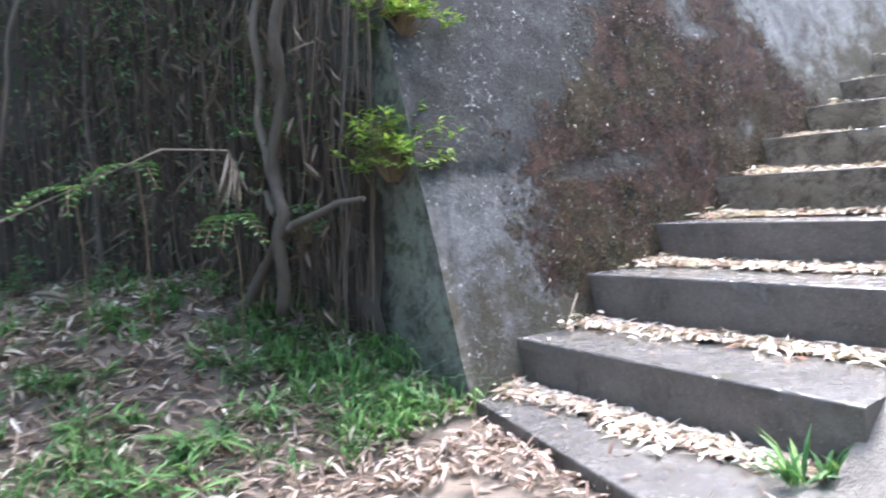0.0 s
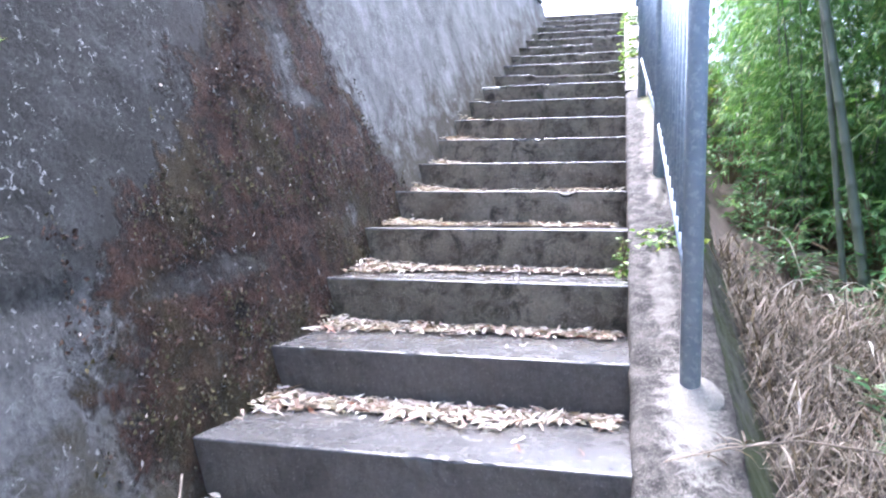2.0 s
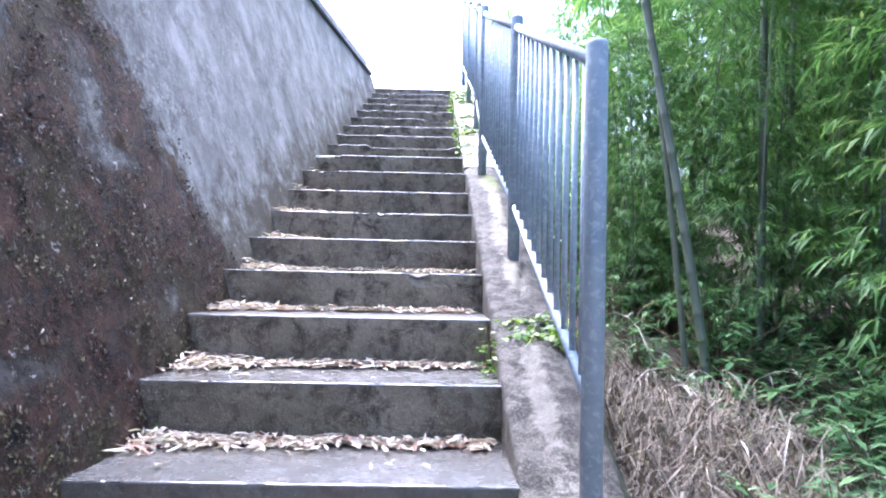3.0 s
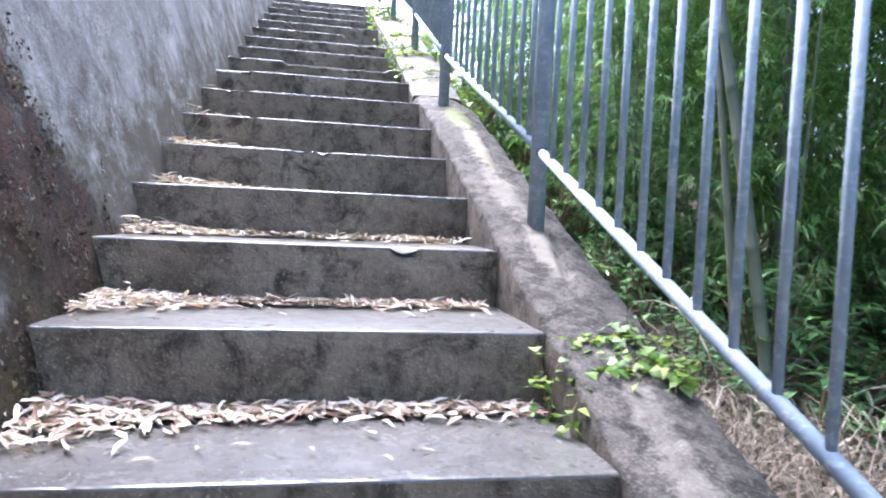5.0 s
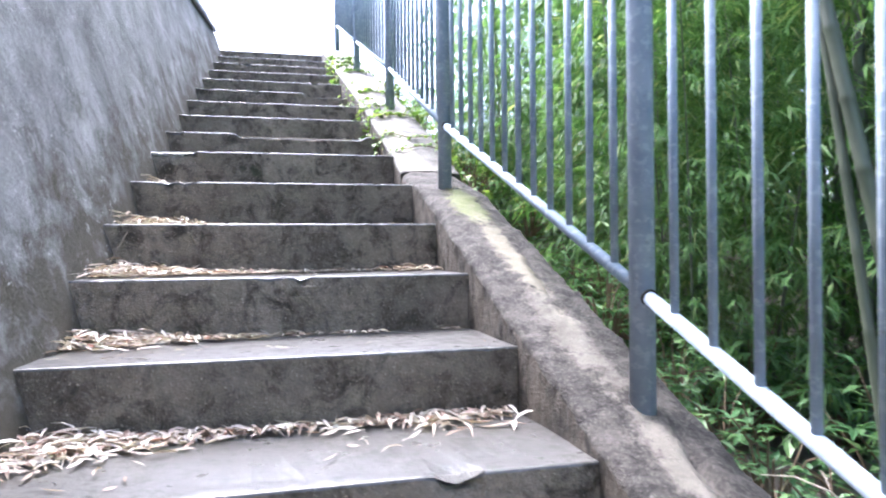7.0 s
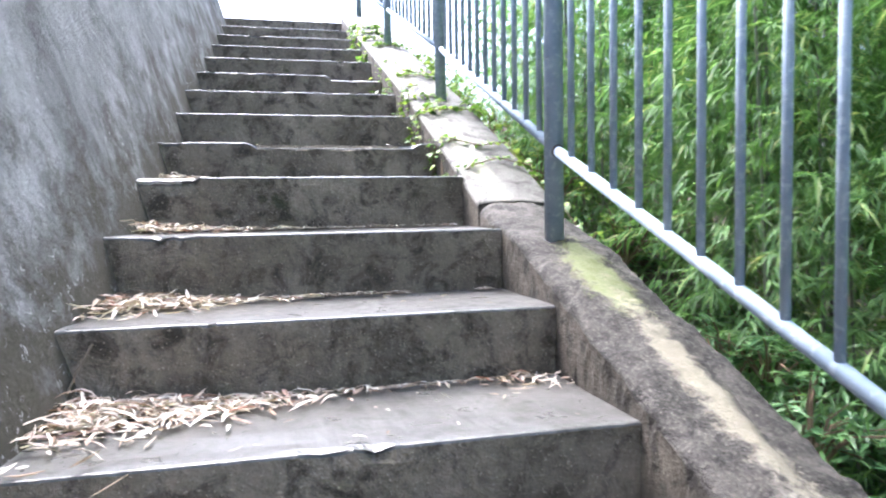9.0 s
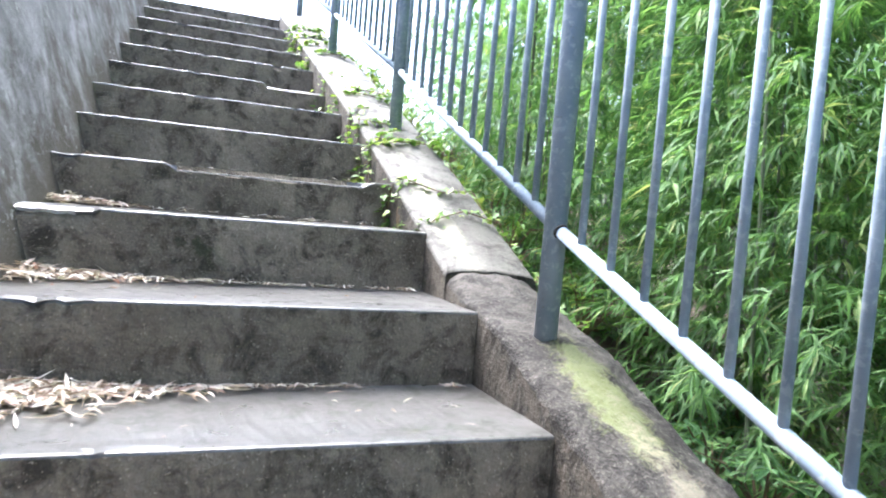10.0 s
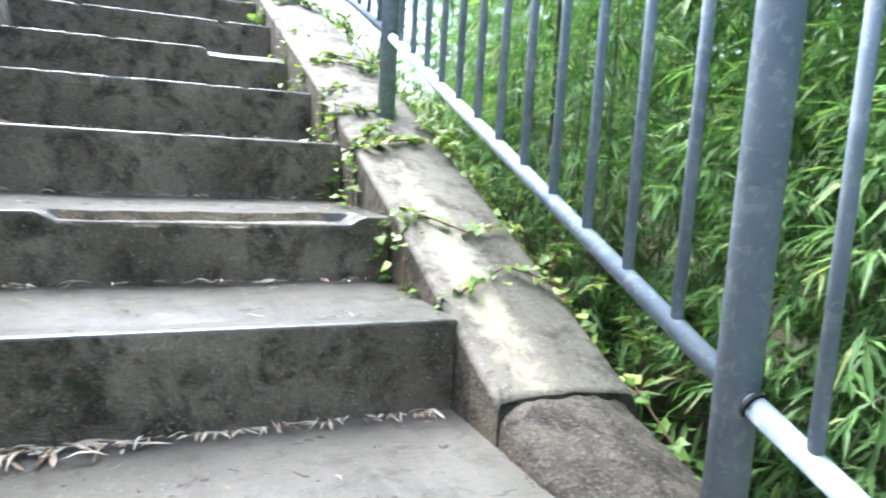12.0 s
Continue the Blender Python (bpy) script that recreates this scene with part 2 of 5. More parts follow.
CURB_ROUGH = concrete("rough_curb_concrete", (0.12, 0.107, 0.092), (0.034, 0.029, 0.024), (0.014, 0.012, 0.01), 0.44, (0.75, 0.95), (0.1, 0.11, 0.045), 0.66, 1.0, False, 0.45)
CURB_SMOOTH = concrete("smooth_curb_concrete", (0.135, 0.126, 0.112), (0.065, 0.06, 0.052), (0.036, 0.033, 0.028), 0.5, (0.6, 0.85), (0.12, 0.13, 0.05), 0.72, 0.4, False)
CURB_INNER = concrete("curb_inner_concrete", (0.11, 0.094, 0.073), (0.042, 0.036, 0.027), (0.018, 0.015, 0.012), 0.47, (0.75, 0.95), (0.06, 0.058, 0.025), 0.66, 0.7)
CURB_SIDE = concrete("curb_side_concrete", (0.1, 0.1, 0.075), (0.045, 0.046, 0.032), (0.018, 0.019, 0.013), 0.47, (0.7, 0.95), (0.055, 0.07, 0.02), 0.46, 0.8)
END_WALL = concrete("bank_wall_concrete", (0.17, 0.175, 0.14), (0.08, 0.083, 0.066), (0.03, 0.032, 0.026), 0.48, (0.8, 0.95), (0.04, 0.05, 0.02), 0.55, 0.4)
BROKEN = concrete("broken_concrete", (0.16, 0.153, 0.142), (0.075, 0.07, 0.064), (0.04, 0.038, 0.034), 0.56, (0.8, 0.95), None, 0.6, 0.9, False)
FRESH = concrete("fresh_break", (0.75, 0.74, 0.72), (0.55, 0.54, 0.52), (0.4, 0.39, 0.38), 0.68, (0.8, 0.95), None, 0.6, 0.6, False)
MORTAR = concrete("post_mortar", (0.26, 0.245, 0.215), (0.13, 0.12, 0.105), (0.09, 0.085, 0.07), 0.6, (0.8, 0.95), (0.3, 0.33, 0.08), 0.62, 0.6, False)
PIPE = paint_material()
OLIVE_MOSS = leaf_material("olive_wall_moss", [(0.0, (0.016, 0.014, 0.007)), (0.5, (0.055, 0.046, 0.018)), (1.0, (0.1, 0.083, 0.035))], 0.9, 0.0)
RUST_MOSS = leaf_material("rust_wall_moss", [(0.0, (0.012, 0.008, 0.006)), (0.5, (0.05, 0.028, 0.018)), (1.0, (0.1, 0.054, 0.035))], 0.9, 0.0)
DARK_TUBE = plain("dark_tube", (0.05, 0.05, 0.055), (0.09, 0.09, 0.1), 25, 0.5, 0.1)
SOIL = plain("leafy_soil", (0.06, 0.046, 0.036), (0.16, 0.13, 0.105), 9, 0.95, 0.8)
LITTER = leaf_material("dry_leaf", [(0.0, (0.2, 0.12, 0.085)), (0.25, (0.42, 0.33, 0.265)), (0.6, (0.6, 0.53, 0.46)), (0.93, (0.74, 0.69, 0.62)), (1.0, (0.36, 0.15, 0.09))], 0.5, 0.2)
BROWN_LITTER = leaf_material("brown_dead_leaf", [(0.0, (0.1, 0.062, 0.045)), (0.45, (0.22, 0.155, 0.12)), (0.85, (0.4, 0.32, 0.265)), (1.0, (0.62, 0.55, 0.48))], 0.65, 0.15)
WITHERED = leaf_material("withered_leaf", [(0.0, (0.035, 0.025, 0.017)), (0.6, (0.085, 0.06, 0.04)), (1.0, (0.15, 0.11, 0.075))], 0.75, 0.1)
BANK_SOIL = plain("bank_soil", (0.022, 0.018, 0.014), (0.07, 0.058, 0.044), 7, 0.95, 0.9)
STRAW = leaf_material("dry_grass", [(0.0, (0.06, 0.045, 0.033)), (0.45, (0.165, 0.13, 0.097)), (1.0, (0.34, 0.29, 0.23))], 0.65, 0.2)
CANE = leaf_material("dry_cane", [(0.0, (0.2, 0.16, 0.12)), (0.5, (0.38, 0.33, 0.27)), (1.0, (0.56, 0.51, 0.44))], 0.6, 0.15)
BAMBOO_LEAF = leaf_material("bamboo_leaf", [(0.0, (0.065, 0.145, 0.048)), (0.45, (0.115, 0.238, 0.074)), (0.9, (0.19, 0.35, 0.105)), (1.0, (0.37, 0.42, 0.18))], 0.5, 0.5)
DARK_LEAF = leaf_material("undergrowth_leaf", [(0.0, (0.05, 0.12, 0.05)), (0.6, (0.11, 0.22, 0.09)), (1.0, (0.19, 0.32, 0.125))], 0.33, 0.35)
IVY_LEAF = leaf_material("ivy_leaf", [(0.0, (0.07, 0.15, 0.03)), (0.6, (0.16, 0.28, 0.05)), (1.0, (0.32, 0.4, 0.1))], 0.42, 0.4)
GRASS = leaf_material("grass_blade", [(0.0, (0.04, 0.11, 0.032)), (0.6, (0.095, 0.21, 0.06)), (1.0, (0.19, 0.3, 0.1))], 0.45, 0.3)
CULM = plain("bamboo_culm", (0.07, 0.085, 0.055), (0.15, 0.165, 0.12), 4, 0.45, 0.05, 0.0, "object")
STEM = plain("ivy_stem", (0.09, 0.06, 0.035), (0.17, 0.12, 0.07), 40, 0.8, 0.3)
BARK = plain("vine_bark", (0.035, 0.028, 0.021), (0.12, 0.097, 0.075), 14, 0.9, 0.7, 0.0, "object")
ROOTS = plain("hanging_root", (0.03, 0.023, 0.016), (0.12, 0.09, 0.065), 10, 0.9, 0.4, 0.0, "object")


def stain(m, centre, reach, colour, amount):
    """A moss or lime stain with its own outline round a place on the curb."""
    nt = m.node_tree
    b = nt.nodes["Principled BSDF"]
    old = b.inputs["Base Color"].links[0].from_socket
    v = coords(nt)
    mp = nt.nodes.new("ShaderNodeMapping")
    mp.vector_type = "TEXTURE"
    mp.inputs["Location"].default_value = centre
    mp.inputs["Scale"].default_value = reach
    nt.links.new(v, mp.inputs["Vector"])
    ln = nt.nodes.new("ShaderNodeVectorMath")
    ln.operation = "LENGTH"
    nt.links.new(mp.outputs["Vector"], ln.inputs[0])
    e = maths(nt, "ADD", ln.outputs["Value"], maths(nt, "MULTIPLY", maths(nt, "SUBTRACT", tex_noise(nt, v, 18, 9, 0.8, 0.6), 0.5), 2.8))
    fine = tex_noise(nt, v, 70, 5, 0.7)
    col = mix(nt, fine, tuple(c * 0.6 for c in colour), colour)
    nt.links.new(mix(nt, ramp(nt, e, [(0.55, amount), (1.05, 0.0)]), old, col), b.inputs["Base Color"])


stain(CURB_ROUGH, (0.15, 2.0, 1.9), (0.08, 0.26, 0.6), (0.2, 0.225, 0.085), 0.7)
stain(CURB_ROUGH, (0.155, 1.5, 1.7), (0.05, 0.5, 0.8), (0.3, 0.27, 0.2), 0.7)
stain(CURB_ROUGH, (0.13, 0.95, 1.5), (0.06, 0.35, 0.8), (0.25, 0.228, 0.19), 0.6)
stain(CURB_ROUGH, (0.14, 0.42, 1.3), (0.05, 0.22, 0.8), (0.28, 0.255, 0.21), 0.6)
stain(CURB_ROUGH, (0.12, -0.55, 0.9), (0.05, 0.4, 0.8), (0.24, 0.222, 0.195), 0.5)
stain(CURB_ROUGH, (0.16, -1.25, 0.6), (0.1, 0.3, 0.8), (0.33, 0.31, 0.27), 0.65)
stain(CURB_ROUGH, (0.12, -1.95, 0.3), (0.3, 0.5, 0.9), (0.22, 0.205, 0.185), 0.6)
stain(CURB_SMOOTH, (0.09, 3.1, 2.36), (0.06, 0.6, 1.2), (0.31, 0.285, 0.225), 0.8)
stain(CURB_SMOOTH, (0.09, 4.6, 2.9), (0.06, 0.5, 1.2), (0.29, 0.265, 0.21), 0.7)
GAP = plain("open_joint", (0.012, 0.011, 0.01), (0.02, 0.018, 0.016), 30, 0.95, 0.2)

# ---- mesh helpers ----


def mesh_object(name, verts, faces, mats, parent=None, label="", smooth=False, slots=None):
    me = bpy.data.meshes.new(name)
    me.from_pydata([tuple(v) for v in verts], [], faces)
    for m in mats if isinstance(mats, (list, tuple)) else [mats]:
        me.materials.append(m)
    if slots is not None:
        me.polygons.foreach_set("material_index", slots)
    if smooth:
        me.polygons.foreach_set("use_smooth", [len(p.vertices) < 6 for p in me.polygons])
    me.update()
    ob = new(name, me)
    ob.parent = parent
    if label:
        ob["label"] = label
    return ob


def empty(name, label, category, at=(0, 0, 0), group="", kind=""):
    ob = new(name)
    ob.location = at
    return tagged(ob, label, category, group, kind)


def tube(points, radii, sides=8, verts=None, faces=None):
    """A tapering round bar along points."""
    verts = [] if verts is None else verts
    faces = [] if faces is None else faces
    pts = [Vector(p) for p in points]
    if isinstance(radii, (int, float)):
        radii = [radii] * len(pts)
    base = len(verts)
    for i, (p, r) in enumerate(zip(pts, radii)):
        d = (pts[min(i + 1, len(pts) - 1)] - pts[max(i - 1, 0)]).normalized()
        u = d.cross(Vector((0.31, 0.87, 0.13)) if abs(d.z) > 0.5 else Vector((0, 0, 1))).normalized()
        w = d.cross(u)
        for k in range(sides):
            a = 2 * math.pi * k / sides
            verts.append(p + u * (r * math.cos(a)) + w * (r * math.sin(a)))
    for i in range(len(pts) - 1):
        for k in range(sides):
            a, b = base + i * sides + k, base + i * sides + (k + 1) % sides
            faces.append((a, b, b + sides, a + sides))
    faces.append(tuple(base + k for k in range(sides))[::-1])
    end = base + (len(pts) - 1) * sides
    faces.append(tuple(end + k for k in range(sides)))
    return verts, faces


def add_leaf(verts, faces, root, direction, up, length, width, bend=0.15, fold=0.25):
    """One lance-shaped folded leaf of eight faces at most: root, two widths, tip."""
    d = direction.normalized()
    s = d.cross(up)
    if s.length < 1e-4:
        s = d.cross(Vector((1, 0, 0)))
    s.normalize()
    n = s.cross(d)
    i = len(verts)
    mid1 = root + d * (length * 0.3) + n * (bend * length * 0.3)
    mid2 = root + d * (length * 0.65) + n * (bend * length * 0.25)
    tip = root + d * length - n * (bend * length * 0.35)
    w, f = width * 0.5, n * (fold * width)
    verts.extend((root, mid1 + s * w + f, mid1, mid1 - s * w + f, mid2 + s * (w * 0.8) + f, mid2, mid2 - s * (w * 0.8) + f, tip))
    faces.extend(((i, i + 1, i + 2), (i, i + 2, i + 3), (i + 1, i + 4, i + 5, i + 2), (i + 2, i + 5, i + 6, i + 3), (i + 4, i + 7, i + 5), (i + 5, i + 7, i + 6)))


def rnd(a, b):
    return random.uniform(a, b)


def smooth01(t):
    t = min(1.0, max(0.0, t))
    return t * t * (3 - 2 * t)


def fbm(x, y, z, s):
    return noise.fractal(Vector((x * s, y * s, z * s)), 0.6, 2.0, 4)


# ---- the plan ----
RISE = 0.19
FRONTS = [-2.39, -1.99, -1.49, -1.004, -0.494, 0.0, 0.516, 1.008, 1.497, 1.96, 2.421, 2.891, 3.355, 3.87, 4.35, 4.83, 5.31, 5.79, 6.27, 6.75, 7.22]
SKEW = {1: 0.2, 2: 0.0555}
UNEVEN = {2: -0.013, 4: -0.008, 6: 0.008, 7: 0.007, 11: 0.012, 12: 0.02}
TOP = 21
WALL_TOP = 4.12
OUT_BATTER = 0.42


def step_z(n):
    """Height of a tread; the steps are not cast quite alike."""
    return n * RISE + UNEVEN.get(n, 0.0)


def line_z(y):
    """Height of the line of the step edges."""
    return 1.14 + 0.39 * y


def spread(y, table):
    for (a, p), (c, q) in zip(table, table[1:]):
        if y <= c:
            return p + (q - p) * min(1, max(0, (y - a) / (c - a)))
    return table[-1][1]


def curb_z(y):
    """Top of the curb, a little over the line of the step edges towards the top."""
    return line_z(y) + spread(y, ((-1.4, 0.0), (-0.3, 0.028), (0.6, 0.03), (2.2, 0.048), (2.66, -0.008), (3.3, 0.04), (4.0, 0.07), (8.0, 0.08))) - 0.35 * max(0.0, -1.75 - y) ** 1.4


def rail_z(y):
    """The railing's own straight base line."""
    return line_z(y) + spread(y, ((-1.1, 0.0), (0.6, 0.022), (2.2, 0.055), (4.0, 0.07), (8.0, 0.08)))


def rail_x(y):
    return spread(y, ((-1.1, 0.172), (0.6, 0.162), (2.23, 0.112), (3.96, 0.175), (8.0, 0.18)))


def wall_x(y, z):
    """The leaning face of the retaining wall beside the steps."""
    return -0.945 + 0.107 * y - 0.275 * z + spread(y, ((-0.3, 0.0), (0.6, -0.015), (1.2, -0.02), (1.9, 0.0), (3.4, 0.068), (4.2, 0.075), (7.0, 0.17), (12.0, 0.2)))


def ground_z(x, y):
    front = -0.06 + 0.2 * smooth01((y + 4.0) / 1.8)
    left = front + 0.5 * smooth01((-1.05 - x) / 1.7)
    lump = 0.03 * fbm(x, y, 0, 1.3)
    lz = line_z(min(max(y, -3.0), 7.3))
    if x > 0.3:
        d = x - 0.3
        right = lz - 0.35 - (0.3 + 0.3 * smooth01((y - 1.0) / 1.5)) * smooth01(d / 0.5) - 0.16 * max(0, d - 0.4)
        right = max(right, lz - 2.2)
        k = smooth01((y + 2.9) / 0.9)
        return right * k + (front - 0.12 * min(d, 6)) * (1 - k) + lump
    if y > 7.3:
        return 3.95 if x > -1.4 else 4.06
    if x < -2.45 and y > -1.9:
        return 4.06
    if y > -2.2 and x > -1.25:
        return min(front, 0.05)
    return left + lump


# ---- ground ----
def build_ground():
    xs = [-400, -120, -40, -18, -10] + [-7 + 0.25 * i for i in range(14)] + [-3.5 + 0.1 * i for i in range(44)]
    xs += [0.9 + 0.3 * i for i in range(28)] + [11, 16, 30, 90, 400]
    ys = [-400, -120, -40, -18, -10, -7] + [-6 + 0.3 * i for i in range(7)] + [-4.0 + 0.1 * i for i in range(28)]
    ys += [-1.2 + 0.3 * i for i in range(28)] + [7.25, 7.35, 8, 9, 11, 14, 20, 40, 120, 400]
    xs, ys = sorted(set(round(v, 3) for v in xs)), sorted(set(round(v, 3) for v in ys))
    verts = [(x, y, ground_z(x, y)) for y in ys for x in xs]
    n = len(xs)
    faces = [(j * n + i, j * n + i + 1, (j + 1) * n + i + 1, (j + 1) * n + i) for j in range(len(ys) - 1) for i in range(n - 1)]
    ob = mesh_object("ground", verts, faces, SOIL, smooth=True)
    tagged(ob, "brown leaf-strewn soil ground below the concrete steps", "ground", kind="structure")


build_ground()


# ---- the stairs ----
def step_part(n, parent):
    """One cast step with a worn rounded nose, chips along its edge and slightly uneven faces."""
    y0 = FRONTS[n - 1]
    depth = (FRONTS[n] - y0 if n < TOP else 6.0) + 0.03
    z1 = step_z(n)
    x0, x1 = -1.42, 0.0
    if n == 1:
        x0, x1 = -1.2, 0.05
    elif n == 2:
        x0, x1 = -1.3, 0.04
    elif n < 12:
        x0 = -1.36
    cols = 64
    r = 0.007
    profile = [(0.0, -RISE - 0.04), (0.0, -0.15), (0.0, -0.11), (0.0, -0.07), (0.0, -0.035), (0.0, -r), (0.3 * r, -0.3 * r), (r, 0.0), (0.03, 0.0), (0.08, 0.0), (0.16, 0.0), (0.26, 0.0), (min(0.38, depth - 0.05), 0.0), (depth, 0.0)]
    if n == 13:
        profile.insert(10, (0.089, 0.0))
    verts, faces, slots = [], [], []
    for i in range(cols + 1):
        x = x0 + (x1 - x0) * i / cols
        skew = SKEW.get(n, 0.0) * (-0.62 - x) / 0.62
        chip = max(0.0, fbm(x, n * 7.3, 0, 5.0) - 0.42) * 0.035 + max(0, noise.noise(Vector((x * 22, n * 3.1, 0)))) * 0.004
        drop = 0.0
        if n == 7:
            chip += 0.035 * max(0, 1 - abs(x + 0.315) / 0.05) ** 0.6
        if n == 13:
            drop = 0.022 * smooth01((x + 0.83) / 0.02) * (1 - smooth01((x + 0.12) / 0.05))
        if n == 16:
            drop = 0.035 * smooth01((x + 0.36) / 0.02)
        if n == 12 and x < -1.02:
            chip += 0.02 + 0.01 * noise.noise(Vector((x * 30, 1, 2)))
        for j, (py, pz) in enumerate(profile):
            yy, zz = y0 + py + skew * max(0.0, 1 - py / 0.4), z1 + pz
            wob = 0.0035 * fbm(x, yy, zz, 7.0)
            if j < 5:
                yy += wob * 1.6
            elif j > 7:
                zz += wob * (0.35 if n < 6 else 0.8) - 0.006 * (1 - abs(x + 0.6) / 0.7) * smooth01(py / 0.1)
            if j in (4, 5, 6, 7, 8):
                k = {4: 0.35, 5: 1.0, 6: 1.0, 7: 0.8, 8: 0.3}[j]
                if j <= 6:
                    yy += chip * k
                if j >= 5:
                    zz -= chip * k * 0.8
            if j >= 5:
                zz -= drop * (1 if py < 0.085 else 0)
            if n == 13 and j in (9, 10):
                yy += 0.02 * math.sin(x * 6 + 2) + 0.016 * fbm(x, 3, 1, 9.0)
            verts.append((x, yy, zz))
    m = len(profile)
    for i in range(cols):
        x = x0 + (x1 - x0) * (i + 0.5) / cols
        for j in range(m - 1):
            faces.append((i * m + j, i * m + j + 1, (i + 1) * m + j + 1, (i + 1) * m + j)[::-1])
            s = 1 if j < 5 else 0
            if n == 12 and x < -1.07 and 4 < j < 8 + (x < -1.16):
                s = 3
            if n == 13 and -0.8 < x < -0.15 and 4 < j < 10:
                s = 1 if j == 9 else 2
            if n == 7 and abs(x + 0.315) < 0.05 and 4 < j < 8:
                s = 2
            slots.append(s)
    for i in (0, cols):
        ring = [i * m + j for j in range(m)]
        verts.append((verts[i * m + m - 1][0], y0 + depth, z1 - RISE - 0.04))
        ring.append(len(verts) - 1)
        faces.append(tuple(ring) if i == 0 else tuple(ring[::-1]))
        slots.append(1)
    return mesh_object("step", verts, faces, [DAMP_TREAD if n < 6 else TREAD, SHADED_RISER if n < 5 else RISER, BROKEN, FRESH], parent, smooth=False, slots=slots)


stairs = empty("staircase", "long flight of grey weathered concrete steps with worn chipped edges", "stairs", kind="structure")
for n in range(1, TOP + 1):
    step_part(n, stairs)


# ---- retaining wall beside the steps ----
def build_wall():
    ys = [-2.2 + 0.06 * i for i in range(157)]
    zs = [0.0 + 0.08 * i for i in range(12)] + [0.96, 0.995, 1.005, 1.015, 1.025, 1.06] + [1.1 + 0.08 * i for i in range(38)] + [WALL_TOP]
    verts, faces = [], []
    for y in ys:
        for z in zs:
            d = 0.006 * fbm(0, y, z, 2.5) + 0.003 * fbm(3, y, z, 11)
            if 0.99 < z < 1.03 and y < -1.68:
                d -= 0.012
            verts.append((wall_x(y, z) + d, y, z))
    n = len(zs)
    for i in range(len(ys) - 1):
        for j in range(n - 1):
            faces.append((i * n + j, (i + 1) * n + j, (i + 1) * n + j + 1, i * n + j + 1))
    # top, end and back
    back = len(verts)
    for y in ys:
        verts.append((-2.75, y, WALL_TOP))
    for i in range(len(ys) - 1):
        faces.append((i * n + n - 1, (i + 1) * n + n - 1, back + i + 1, back + i))
    low = len(verts)
    verts.extend([(-2.75, ys[0], 0.0), (-2.75, ys[-1], 0.0)])
    faces.append(tuple([j for j in range(n)] + [back, low])[::-1])
    faces.append(tuple([(len(ys) - 1) * n + j for j in range(n)] + [back + len(ys) - 1, low + 1]))
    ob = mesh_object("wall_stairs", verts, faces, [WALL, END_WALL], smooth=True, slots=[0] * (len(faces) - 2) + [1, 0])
    tagged(ob, "leaning grey concrete retaining wall with brown moss and lichen beside the steps", "wall", kind="structure")


build_wall()


def box(x0, x1, y0, y1, z0, z1):
    v = [(x, y, z) for x in (x0, x1) for y in (y0, y1) for z in (z0, z1)]
    f = [(0, 1, 3, 2), (4, 6, 7, 5), (0, 4, 5, 1), (2, 3, 7, 6), (0, 2, 6, 4), (1, 5, 7, 3)]
    return v, f


v, f = box(-14.0, -1.75, -2.05, -1.7, -0.2, 4.1)
tagged(mesh_object("wall_bank", v, f, END_WALL), "dark mossy concrete bank wall behind hanging roots", "wall", kind="structure")


